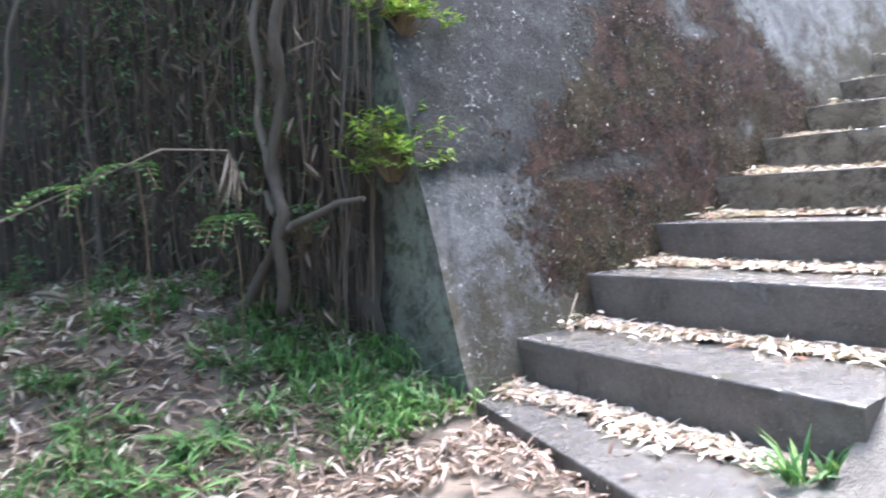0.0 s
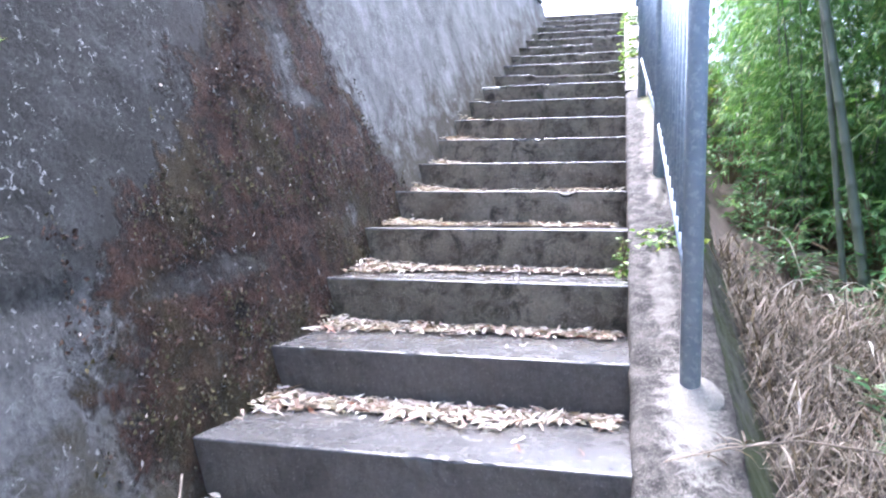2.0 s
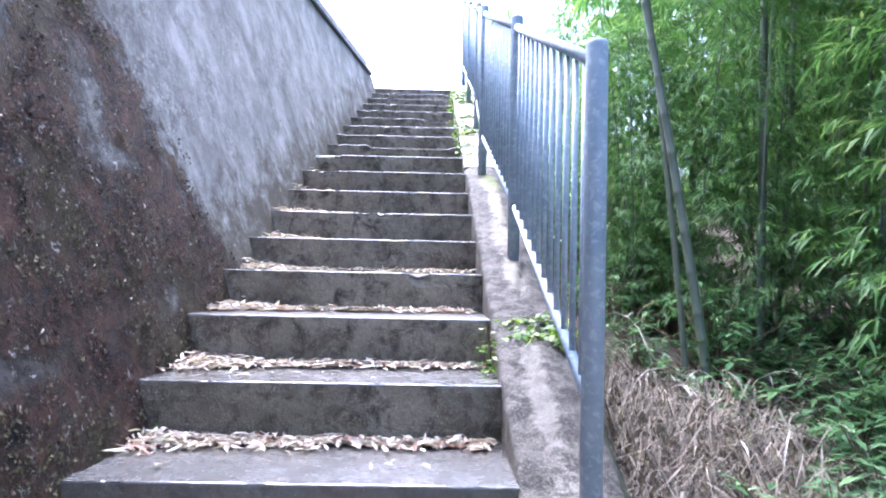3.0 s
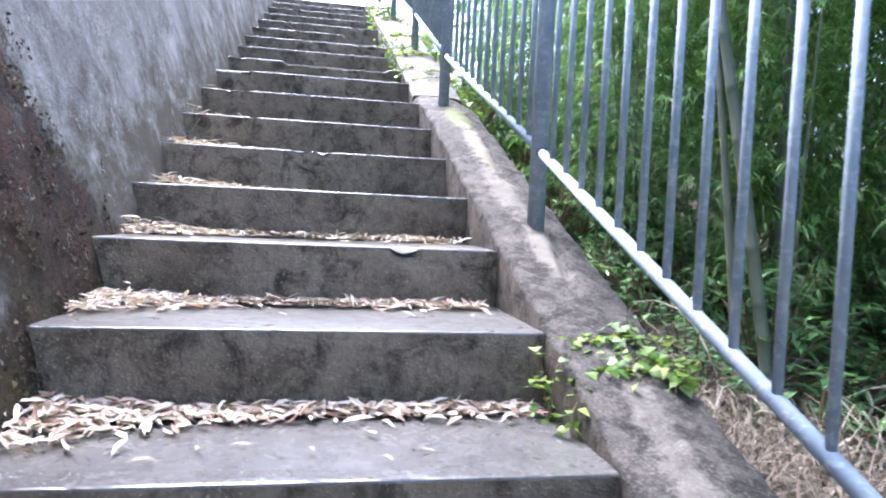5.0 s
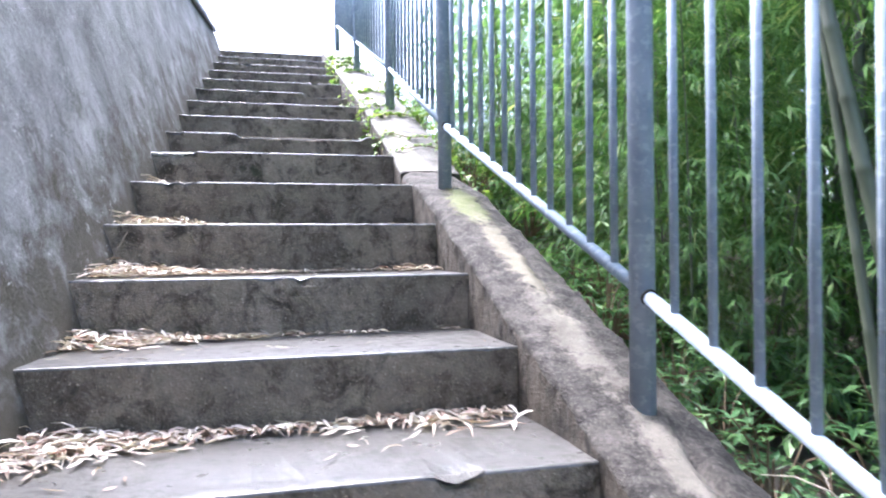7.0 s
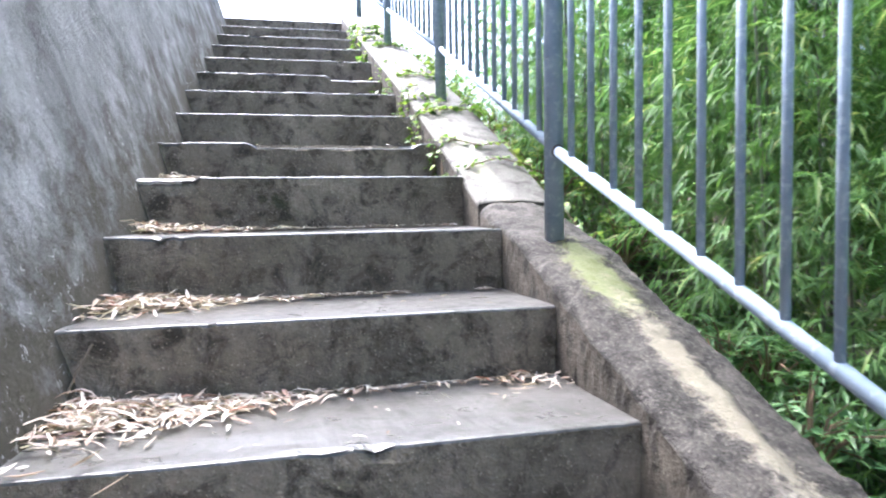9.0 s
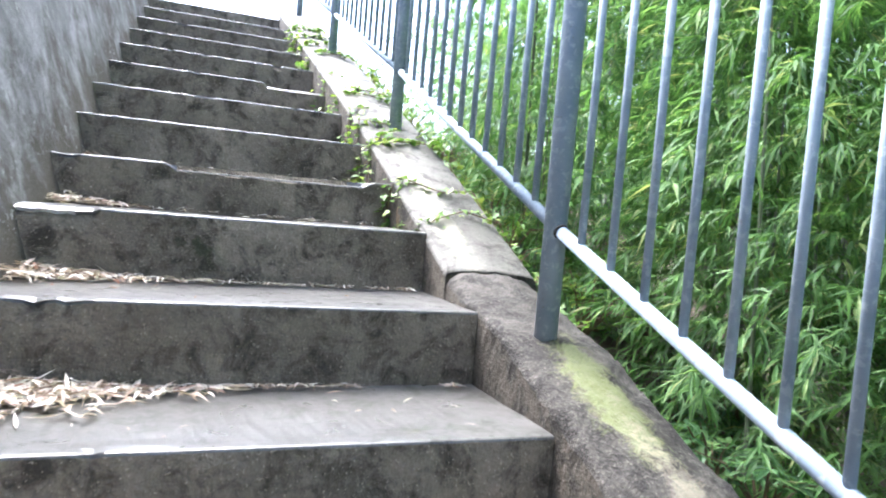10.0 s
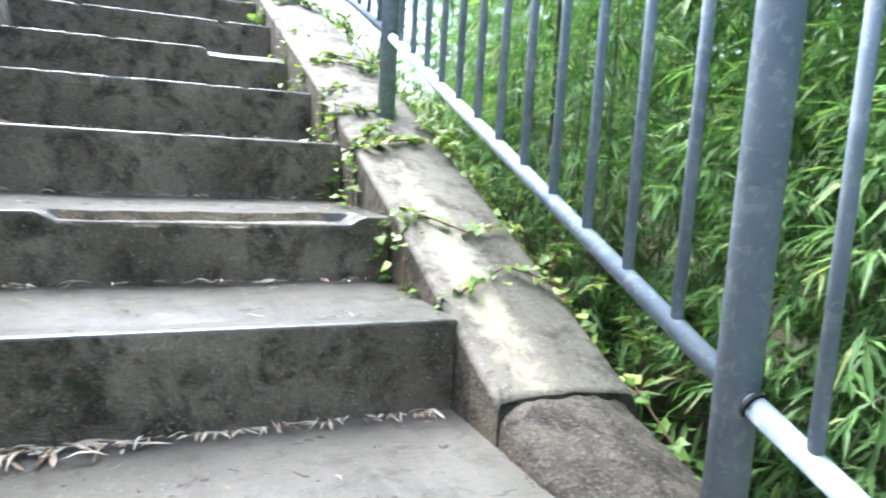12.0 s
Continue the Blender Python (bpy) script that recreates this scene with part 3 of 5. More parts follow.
# ---- curb wall under the railing ----
def curb_block(parent, y0, y1, mat_top, width, lift, inner, label, rough, crown):
    """A sloping stretch of the curb: upright inner face, ragged edge, low ridge along the middle, leaning outer face down to the soil."""
    rows = max(3, int((y1 - y0) / 0.018))
    verts, faces, slots = [], [], []
    tops = [k / 20 for k in range(21)]
    for i in range(rows + 1):
        y = y0 + (y1 - y0) * i / rows
        zt = curb_z(y) + lift
        zb = zt - 1.5
        gnaw = 0.004 + rough * (1.4 * max(0.0, fbm(1, y, 0, 4.0) + 0.15) + 1.6 * max(0.0, noise.noise(Vector((y * 17, 3, 5)))))
        ring = [(inner + 0.01, zb), (inner, zt - 0.4), (inner, zt - 0.2), (inner, zt - 0.1), (inner, zt - 0.05), (inner, zt - 0.012 - gnaw)]
        for k in tops:
            ridge = crown * (1 - (abs(k - 0.5) / 0.5) ** 1.5) - 0.4 * crown * k
            ring.append((inner + gnaw * 0.8 * (1 - k) + width * k, zt + ridge - (gnaw * 0.5 if k == 0 else 0)))
        ring += [(inner + width + 0.008, zt - 0.4 * crown - 0.018), (inner + width + OUT_BATTER * 0.1, zt - 0.11), (inner + width + OUT_BATTER * 0.22, zt - 0.22), (inner + width + OUT_BATTER * 0.35, zt - 0.35), (inner + width + OUT_BATTER * 0.8, zt - 0.8), (inner + width + OUT_BATTER * 1.5, zb)]
        for j, (x, z) in enumerate(ring):
            a = rough * fbm(x, y, z, 6.0) + rough * 0.55 * fbm(x, y, z, 26.0) + rough * 0.3 * noise.noise(Vector((x * 75, y * 75, z * 75)))
            if j < 6:
                verts.append((x + a * 0.5, y, z))
            elif j > 26:
                verts.append((x + a, y, z))
            else:
                if mat_top is CURB_ROUGH:
                    # worn hollows where the mortar has fallen out
                    for cy, cx, ry, rx, deep in HOLLOWS:
                        q = ((y - cy) / ry) ** 2 + ((x - cx - 0.12 * (y - cy)) / rx) ** 2 + 0.9 * fbm(x, y, 2, 14.0)
                        a -= deep * smooth01(1.3 - q)
                verts.append((x, y, z + a))
    m = len(ring)
    for i in range(rows):
        for j in range(m - 1):
            faces.append((i * m + j, i * m + j + 1, (i + 1) * m + j + 1, (i + 1) * m + j)[::-1])
            slots.append(0 if 5 <= j <= 26 else 1 if j > 26 else 2)
    faces.append(tuple(range(m)))
    faces.append(tuple(rows * m + j for j in range(m))[::-1])
    slots += [2, 2]
    ob = mesh_object("block", verts, faces, [mat_top, CURB_SIDE, CURB_INNER], parent, label, smooth=True, slots=slots)
    ob.data.polygons.foreach_set("use_smooth", [k != 2 for k in slots])
    return ob


# along the curb, across it, half length, half width, depth
HOLLOWS = [(0.33, 0.17, 0.2, 0.022, 0.03), (-0.05, 0.19, 0.12, 0.03, 0.012), (-0.75, 0.1, 0.3, 0.05, 0.012), (1.2, 0.06, 0.3, 0.03, 0.01), (1.35, 0.2, 0.28, 0.02, 0.014), (1.75, 0.03, 0.2, 0.02, 0.012)]
curb = empty("curb_wall", "sloping concrete curb wall along the steps carrying the railing", "curb", kind="structure")
curb_block(curb, -2.5, 2.672, CURB_ROUGH, 0.285, 0.0, 0.0, "pitted rough lower stretch with pebbles showing", 0.01, 0.02)
curb_block(curb, 2.679, 7.25, CURB_SMOOTH, 0.31, 0.008, -0.004, "smoother pale upper stretch", 0.0025, 0.012)
v, f = box(0.012, 0.27, 2.668, 2.684, 1.6, 2.168)
mesh_object("joint", v, f, GAP, curb, "dark open crack between the two stretches")


# ---- railing ----
POSTS = [-1.117, 0.613, 2.233, 3.956, 5.64, 7.32]


def build_railing():
    rail = empty("railing", "blue-grey painted steel pipe railing with round bars on the curb", "railing", (rail_x(POSTS[0]), POSTS[0], rail_z(POSTS[0])))
    o = rail.location

    def local(pts):
        return [Vector(p) - o for p in pts]
    for i, y in enumerate(POSTS):
        zb = min(curb_z(y), rail_z(y)) - 0.03
        zt = rail_z(y) + 1.262
        v, f = tube(local([(rail_x(y), y, zb), (rail_x(y), y, zt - 0.012), (rail_x(y), y, zt - 0.003), (rail_x(y), y, zt)]), [0.030, 0.030, 0.0285, 0.024], 20)
        post = mesh_object("post", v, f, PIPE, rail, smooth=True)
        if i == 0:
            continue
        ring = local([(rail_x(y), y - 0.0335, rail_z(y - 0.0335) + 0.29), (rail_x(y), y - 0.0285, rail_z(y - 0.0285) + 0.29)])
        v, f = tube(ring, 0.0205, 16)
        mesh_object("hole", v, f, GAP, post, "dark drilled hole round the lower rail")
    for i in range(len(POSTS) - 1):
        a, b = POSTS[i], POSTS[i + 1]
        for h, r, nm in ((0.29, 0.0165, "lower_rail"), (1.205, 0.019, "top_rail")):
            v, f = tube(local([(rail_x(a), a, rail_z(a) + h), (rail_x(b), b, rail_z(b) + h)]), r, 14)
            mesh_object(nm, v, f, PIPE, rail, smooth=True)
        for k in range(1, 13):
            y = a + (b - a) * k / 13
            v, f = tube(local([(rail_x(y), y, rail_z(y) + 0.29), (rail_x(y), y, rail_z(y) + 1.205)]), 0.0098, 10)
            mesh_object("bar", v, f, PIPE, rail, smooth=True)


build_railing()


# ---- mortar collars and the dark line along the wall top ----
def collar(y, r):
    v, f = [], []
    for k, (h, rr) in enumerate(((-0.03, 1.35), (0.001, 1.2), (0.008, 0.8), (0.02, 0.42))):
        for i in range(20):
            a = 2 * math.pi * i / 20
            q = rr * r * (1 + 0.3 * noise.noise(Vector((math.cos(a) * 2.2, math.sin(a) * 1.5, y))))
            yy = y - 0.02 + 1.25 * q * math.sin(a)
            v.append((rail_x(y) + q * math.cos(a), yy, curb_z(yy) + h))
    for k in range(3):
        for i in range(20):
            a, b = k * 20 + i, k * 20 + (i + 1) % 20
            f.append((a, b, b + 20, a + 20))
    f.append(tuple(60 + i for i in range(20)))
    return mesh_object("mortar_collar", v, f, MORTAR, curb, "pale rough mortar set round a post foot", smooth=True)


for y, r in ((POSTS[0], 0.07),):
    collar(y, r)


def lines_at_wall_top():
    pts = [(wall_x(y, WALL_TOP) + 0.016 + 0.004 * math.sin(y * 3), y, WALL_TOP + 0.012) for y in [-2.0 + 0.5 * i for i in range(19)]]
    v, f = tube(pts, 0.024, 10)
    tagged(mesh_object("drain_pipe", v, f, DARK_TUBE, smooth=True), "thin dark tube along the top of the wall", "pipe")
    v, f = [], []
    for y in [-2.2 + 0.3 * i for i in range(32)]:
        x = wall_x(y, WALL_TOP) - 0.03
        for dx, z in ((0, WALL_TOP), (-0.03, WALL_TOP + 0.2), (-0.15, WALL_TOP + 0.2), (-0.16, WALL_TOP)):
            v.append((x + dx, y, z + 0.004 * noise.noise(Vector((y * 4, dx * 9, z)))))
    n = len(v) // 4
    for i in range(n - 1):
        for j in range(3):
            f.append((i * 4 + j, i * 4 + j + 1, i * 4 + j + 5, i * 4 + j + 4)[::-1])
    f.append((0, 1, 2, 3))
    f.append((n * 4 - 1, n * 4 - 2, n * 4 - 3, n * 4 - 4))
    tagged(mesh_object("wall_parapet", v, f, WALL), "low pale concrete parapet above the retaining wall", "wall", kind="structure")


lines_at_wall_top()


def wall_moss():
    """Small tufts of brown moss grown over the low part of the wall, with bare gaps."""
    random.seed(3)
    grown = {"olive": ([], []), "rust": ([], []), "bits": ([], [])}
    made = 0
    while made < 24000:
        y, z = rnd(-2.0, 0.9), rnd(0.3, 2.6)
        made += 1
        near = spread(z, [(zz, yy) for yy, zz in MOSS_NEAR])
        far = spread(z, [(zz, yy) for yy, zz in MOSS_FAR])
        if min(y - near, far - y) + 0.3 * fbm(0, y, z, 3.0) + 0.15 * fbm(7, y, z, 9.0) < 0.05 or z < line_z(y) - 0.25 or fbm(5, y, z, 4.5) < -0.25:
            continue
        if any(((y - cy) / ry) ** 2 + ((z - lean * (y - cy) - cz) / rz) ** 2 + 1.6 * fbm(9, y, z, 9.0) < 1.2 for cy, cz, ry, rz, lean in MOSS_BARE):
            continue
        if fbm(11, y, z, 7.0) > 0.1 + 0.2 * random.random():
            continue
        verts, faces = grown["rust" if fbm(13, y, z, 2.6) + 0.3 * random.random() > 0.24 else "olive"]
        p = Vector((wall_x(y, z) + 0.003, y, z))
        d = Vector((rnd(0.05, 0.4), rnd(-1, 1), rnd(-1.0, 0.6))).normalized()
        s = rnd(0.008, 0.021)
        kite(verts, faces, p, d, Vector((1, rnd(-0.4, 0.4), rnd(-0.2, 0.6))), s, s * rnd(0.6, 1.0), 0.1)
        if random.random() < 0.006:
            verts, faces = grown["bits"]
            kite(verts, faces, p + Vector((0.008, 0, 0)), Vector((0.1, rnd(-1, 1), rnd(-1, 1))).normalized(), Vector((1, 0, 0.3)), rnd(0.01, 0.03), rnd(0.006, 0.012), 0.1)
    for key, mat, label in (("olive", OLIVE_MOSS, "olive-brown moss tufts grown over the concrete wall"), ("rust", RUST_MOSS, "rust-brown moss tufts grown over the concrete wall")):
        tagged(mesh_object("moss", *grown[key], mat), label, "moss", kind="stuff")
    tagged(mesh_object("leaf_scraps", *grown["bits"], LITTER), "pale dry leaf scraps caught in the wall moss", "leaves", kind="stuff")


# ---- plants: leaves, bamboo, undergrowth ----


def kite(verts, faces, root, d, up, length, width, droop=0.12):
    """A small folded leaf of four triangles."""
    s = d.cross(up)
    if s.length < 1e-4:
        s = Vector((1, 0, 0))
    s.normalize()
    n = s.cross(d)
    i = len(verts)
    mid = root + d * (length * 0.4)
    w = s * (width * 0.5)
    verts.extend((root, mid + w + n * (width * 0.2), mid, mid - w + n * (width * 0.2), root + d * length - n * (length * droop)))
    faces.extend(((i, i + 1, i + 2), (i, i + 2, i + 3), (i + 1, i + 4, i + 2), (i + 2, i + 4, i + 3)))


wall_moss()


def unit(az, el):
    return Vector((math.cos(az) * math.cos(el), math.sin(az) * math.cos(el), math.sin(el)))


def spray(verts, faces, at, d, leaves, length, width):
    """A drooping fan of bamboo leaves round a twig end."""
    az0 = math.atan2(d.y, d.x)
    for k in range(leaves):
        a = az0 + rnd(-1.1, 1.1)
        e = rnd(-0.9, 0.15)
        q = at + d * rnd(-0.12, 0.04)
        kite(verts, faces, q, unit(a, e), Vector((rnd(-0.3, 0.3), rnd(-0.3, 0.3), 1)), length * rnd(0.65, 1.2), width * rnd(0.8, 1.2), rnd(0.05, 0.25))


def crown_mesh(name, height, low, count, spread, leaf):
    """Foliage of one bamboo: side branches off the stalk, each ending in leaf fans."""
    verts, faces = [], []
    for _ in range(count):
        t = rnd(0, 1) ** 1.15
        z = low + (height - low) * t
        az = rnd(0, 6.283)
        reach = spread * (0.35 + 0.75 * math.sin(math.pi * min(1, t * 0.8 + 0.22))) * rnd(0.3, 1.0)
        el = rnd(-0.1, 0.6)
        d = unit(az, el)
        end = Vector((0, 0, z)) + d * reach
        end.z -= 0.22 * reach * reach
        spray(verts, faces, end, unit(az + rnd(-0.5, 0.5), rnd(-0.6, 0.1)), random.randint(5, 9), leaf, leaf * 0.12)
    me = bpy.data.meshes.new(name)
    me.from_pydata([tuple(v) for v in verts], [], faces)
    me.materials.append(BAMBOO_LEAF)
    me.update()
    return me


def culm_mesh(name, height, radius):
    """A jointed stalk with ringed nodes and thin side twigs."""
    pts, rad = [], []
    z = 0.0
    while z < height:
        r = radius * (1 - 0.75 * z / height)
        seg = 0.26 if z > 0.6 else 0.16
        for h, k in ((0.0, 1.0), (0.012, 1.13), (0.024, 0.97), (seg * 0.9, 0.97)):
            pts.append((0.10 * (z + h) ** 1.6 / height, 0.0, z + h))
            rad.append(r * k)
        z += seg
    v, f = tube(pts, rad, 9)
    me = bpy.data.meshes.new(name)
    me.from_pydata([tuple(p) for p in v], [], f)
    me.materials.append(CULM)
    me.polygons.foreach_set("use_smooth", [True] * len(me.polygons))
    me.update()
    return me


random.seed(11)
CULMS = [culm_mesh("culm", 7.0, 0.034), culm_mesh("culm", 5.2, 0.014), culm_mesh("culm", 5.8, 0.02)]
CROWNS = [crown_mesh("crown", 5.2, 0.7, 340, 1.15, 0.18), crown_mesh("crown", 5.8, 1.2, 360, 1.25, 0.18), crown_mesh("crown", 4.4, 0.5, 380, 1.0, 0.17), crown_mesh("crown", 7.0, 2.6, 320, 1.3, 0.16)]


def bamboo(x, y, culm, crown, turn, lean, label, scale=1.0):
    ob = empty("bamboo", label, "bamboo", group="bamboo grove")
    ob.matrix_world = Matrix.Translation((x, y, ground_z(x, y) - 0.05)) @ pose(0, 0, 0, lean, lean * 0.6, turn) @ Matrix.Scale(scale, 4)
    for nm, me in (("culm", CULMS[culm]), ("crown", CROWNS[crown])):
        part_ob = new(nm, me)
        part_ob.parent = ob


GREEN = "tall leafy green bamboo stalk in the grove beside the railing, some added unseen behind the walker"
BARE = "grey-green bamboo stalk with bare lower joints in the grove"
for x, y, tilt, culm, scale in ((1.22, 0.684, (-0.1, 0.13, 1.0), 0, 0.85), (1.13, 0.8, (-0.05, 0.09, 1.0), 2, 0.95)):
    ob = empty("bamboo", "pale leaning bamboo stalk behind the railing", "bamboo", group="bamboo grove")
    ob.matrix_world = Matrix.Translation((x, y, ground_z(x, y) - 0.05)) @ Vector((0, 0, 1)).rotation_difference(Vector(tilt)).to_matrix().to_4x4() @ pose(0, 0, 0, 0, 0, 180) @ Matrix.Scale(scale, 4)
    for nm, me in (("culm", CULMS[culm]), ("crown", CROWNS[3])):
        part_ob = new(nm, me)
        part_ob.parent = ob
for x, y, lean in ((1.95, 1.75, 3), (2.3, 0.7, 1), (2.0, 3.1, -3), (2.9, 1.6, 2)):
    bamboo(x, y, 0, 3, rnd(0, 360), lean, BARE)
spots = []
tries = 0
while len(spots) < 100 and tries < 6000:
    tries += 1
    x = 0.3 + 0.75 + rnd(0, 1) ** 1.3 * 9.5
    y = rnd(-2.2, 19)
    if y < 2.0 and x < 2.1 + 0.25 * (2.0 - y):
        continue
    if y > 3.5 and x < 0.38 * y + 0.15:
        continue
    gap = 0.42 if x < 3 else 0.6
    if all((x - a) ** 2 + (y - b) ** 2 > gap * gap for a, b in spots):
        spots.append((x, y))
for x, y in spots:
    near = x < 2.4 and y > 2.0
    c = random.choice((0, 2, 2)) if near else random.choice((0, 1, 1, 2))
    bamboo(x, y, random.choice((1, 1, 1, 2, 2)), c, rnd(0, 360), rnd(-6, 6), GREEN, rnd(0.8, 1.15))


for i in range(22):
    y = 2.0 + 0.22 * i + rnd(-0.1, 0.1)
    bamboo(rnd(0.95, 1.6), y, 1, 2, rnd(0, 360), rnd(-8, 8), "slender leafy bamboo close behind the railing", rnd(0.5, 0.8) if y < 4.6 else rnd(0.35, 0.5))


for x, y in ((1.75, 1.35), (2.0, 2.2), (2.5, 1.9), (2.7, 0.9), (2.2, 0.1), (3.1, 0.4), (1.6, 2.0), (2.9, 2.7), (3.3, 1.5), (1.15, 1.9)):
    bamboo(x, y, 1, 2, rnd(0, 360), rnd(-8, 8), "young leafy bamboo low in the grove", rnd(0.5, 0.8))


# tall old stalks, their crowns added overhead to shade the lower grove
for i in range(58):
    y = rnd(0.4, 10.0) if i < 46 else rnd(0.2, 3.0)
    x = max(2.5, 0.42 * y + 0.9) + rnd(0, 1) ** 1.3 * 4.0
    bamboo(x, y, 2, 3, rnd(0, 360), rnd(-4, 4), "tall grey-green bamboo stalk with a crown added high overhead for shade", rnd(1.15, 1.5))


for i in range(20):
    x = rnd(3.6, 8.5)
    bamboo(x, 0.62 * x + rnd(-2.2, 1.6), 1, random.choice((0, 1, 2)), rnd(0, 360), rnd(-5, 5), GREEN, rnd(0.9, 1.15))


def thicket(name, label, category, spots_, mat, leaf, width, count, size, group="", twig=0.006):
    """Low leafy bushes: thin stems and rosettes of leaves."""
    for (x, y, s) in spots_:
        verts, faces, sv, sf = [], [], [], []
        z0 = ground_z(x, y) if not isinstance(s, tuple) else s[1]
        s = s if not isinstance(s, tuple) else s[0]
        ob = empty(name, label, category, (x, y, z0), group)
        for _ in range(int(count * s)):
            az, el, r = rnd(0, 6.28), rnd(0.15, 1.5), size * s * rnd(0.35, 1.0)
            tip = unit(az, el) * r
            tube([(0.02 * math.cos(az), 0.02 * math.sin(az), -0.02), tip * 0.55 + Vector((0, 0, 0.05 * s)), tip], [twig, twig * 0.7, twig * 0.35], 4, sv, sf)
            for k in range(random.randint(6, 10)):
                a = az + rnd(-2.4, 2.4)
                kite(verts, faces, tip * rnd(0.75, 1.02), unit(a, rnd(-0.35, 0.6)), Vector((0, 0, 1)), leaf * rnd(0.7, 1.25), width * rnd(0.8, 1.2), rnd(0.0, 0.2))
        tagged(mesh_object("stem", sv, sf, STEM, ob), kind="stuff")
        tagged(mesh_object("leaves", verts, faces, mat, ob), kind="stuff")


random.seed(21)
bush = [(rnd(1.0, 3.4), rnd(-1.2, 3.2), rnd(0.8, 1.5)) for _ in range(26)] + [(rnd(0.75, 2.2), rnd(1.6, 8.5), rnd(0.6, 1.2)) for _ in range(26)] + [(rnd(2, 6), rnd(0, 9), rnd(1.2, 2.0)) for _ in range(18)]
thicket("undergrowth_bush", "dark green broad-leaved bush under the bamboo", "bush", bush, DARK_LEAF, 0.1, 0.034, 34, 0.5, "bushes under the bamboo")


random.seed(23)
thicket("edge_weed", "bright green leafy weed outside the curb", "weed", [(rnd(0.62, 1.0), 3.4 + 0.24 * i, (rnd(0.6, 1.0), line_z(3.4 + 0.24 * i) - rnd(0.35, 0.6))) for i in range(17)], IVY_LEAF, 0.07, 0.022, 20, 0.42, "weeds along the curb")
thicket("undergrowth_bush", "dark green broad-leaved bush beside the dry grass", "bush", [(rnd(0.95, 2.2), rnd(-0.6, 0.9), rnd(0.8, 1.3)) for _ in range(12)], DARK_LEAF, 0.1, 0.034, 34, 0.5, "bushes under the bamboo")


thicket("edge_weed", "green creeper and weed at the foot of the curb wall", "weed", [(rnd(0.6, 0.95), 0.6 + 0.2 * i, (rnd(0.5, 0.9), line_z(0.6 + 0.2 * i) - rnd(0.4, 0.65))) for i in range(11)], DARK_LEAF, 0.065, 0.022, 22, 0.4, "weeds along the curb")


def dry_grass():
    """A heap of dead straw-coloured grass beside the curb."""
    random.seed(5)
    verts, faces = [], []
    for _ in range(13000):
        y = rnd(-2.6, 0.8)
        d = abs(random.gauss(0, 0.6)) + 0.03
        x = 0.32 + OUT_BATTER * 0.3 + d
        if x > 2.2:
            continue
        heap = 0.38 * math.exp(-((d - 0.6) / 0.5) ** 2) * smooth01((0.8 - y) / 1.0)
        z = ground_z(x, y) + rnd(-0.02, 1) * heap
        az = rnd(0, 6.28)
        L = rnd(0.12, 0.45)
        d1 = unit(az, rnd(0.2, 1.1))
        p0 = Vector((x, y, z))
        p1 = p0 + d1 * L * 0.5
        p2 = p1 + unit(az + rnd(-0.5, 0.5), rnd(-0.9, 0.1)) * L * 0.5
        w = Vector((-math.sin(az), math.cos(az), 0)) * rnd(0.0011, 0.003)
        i = len(verts)
        verts.extend((p0 - w, p0 + w, p1 + w * 1.2, p1 - w * 1.2, p2))
        faces.extend(((i, i + 1, i + 2, i + 3), (i + 3, i + 2, i + 4)))
    ob = mesh_object("dry_grass", verts, faces, STRAW)
    tagged(ob, "heap of dead straw-coloured grass beside the curb wall", "dry grass", kind="stuff")


dry_grass()


def dry_canes():
    """Long pale dead stalks arching over the straw, with a few hanging blades."""
    random.seed(15)
    verts, faces, bv, bf = [], [], [], []
    for _ in range(170):
        x, y = rnd(0.62, 1.9), rnd(-2.2, 0.7)
        p = Vector((x, y, ground_z(x, y) + rnd(0.02, 0.2)))
        az, el, L = rnd(0, 6.28), rnd(0.5, 1.3), rnd(0.25, 0.7)
        pts = [p]
        for k in range(6):
            pts.append(pts[-1] + unit(az, el) * (L / 6))
            az, el = az + rnd(-0.25, 0.25), el - rnd(0.15, 0.5)
        if min(q.x for q in pts) < 0.5:
            continue
        r = rnd(0.0016, 0.0042)
        tube(pts, [r, r, r, r * 0.9, r * 0.8, r * 0.6, r * 0.4], 5, verts, faces)
        for k in (3, 4, 5, 6):
            add_leaf(bv, bf, pts[k], unit(az + rnd(-1.5, 1.5), rnd(-1.2, 0.2)), Vector((0, 0, 1)), rnd(0.08, 0.2), rnd(0.006, 0.012), 0.2)
    tagged(mesh_object("dry_canes", verts, faces, CANE), "tangle of long pale dead stalks over the straw", "dry stalks", kind="stuff")
    tagged(mesh_object("dry_blades", bv, bf, CANE), "pale dry blades hanging from the dead stalks", "dry leaves", kind="stuff")


dry_canes()


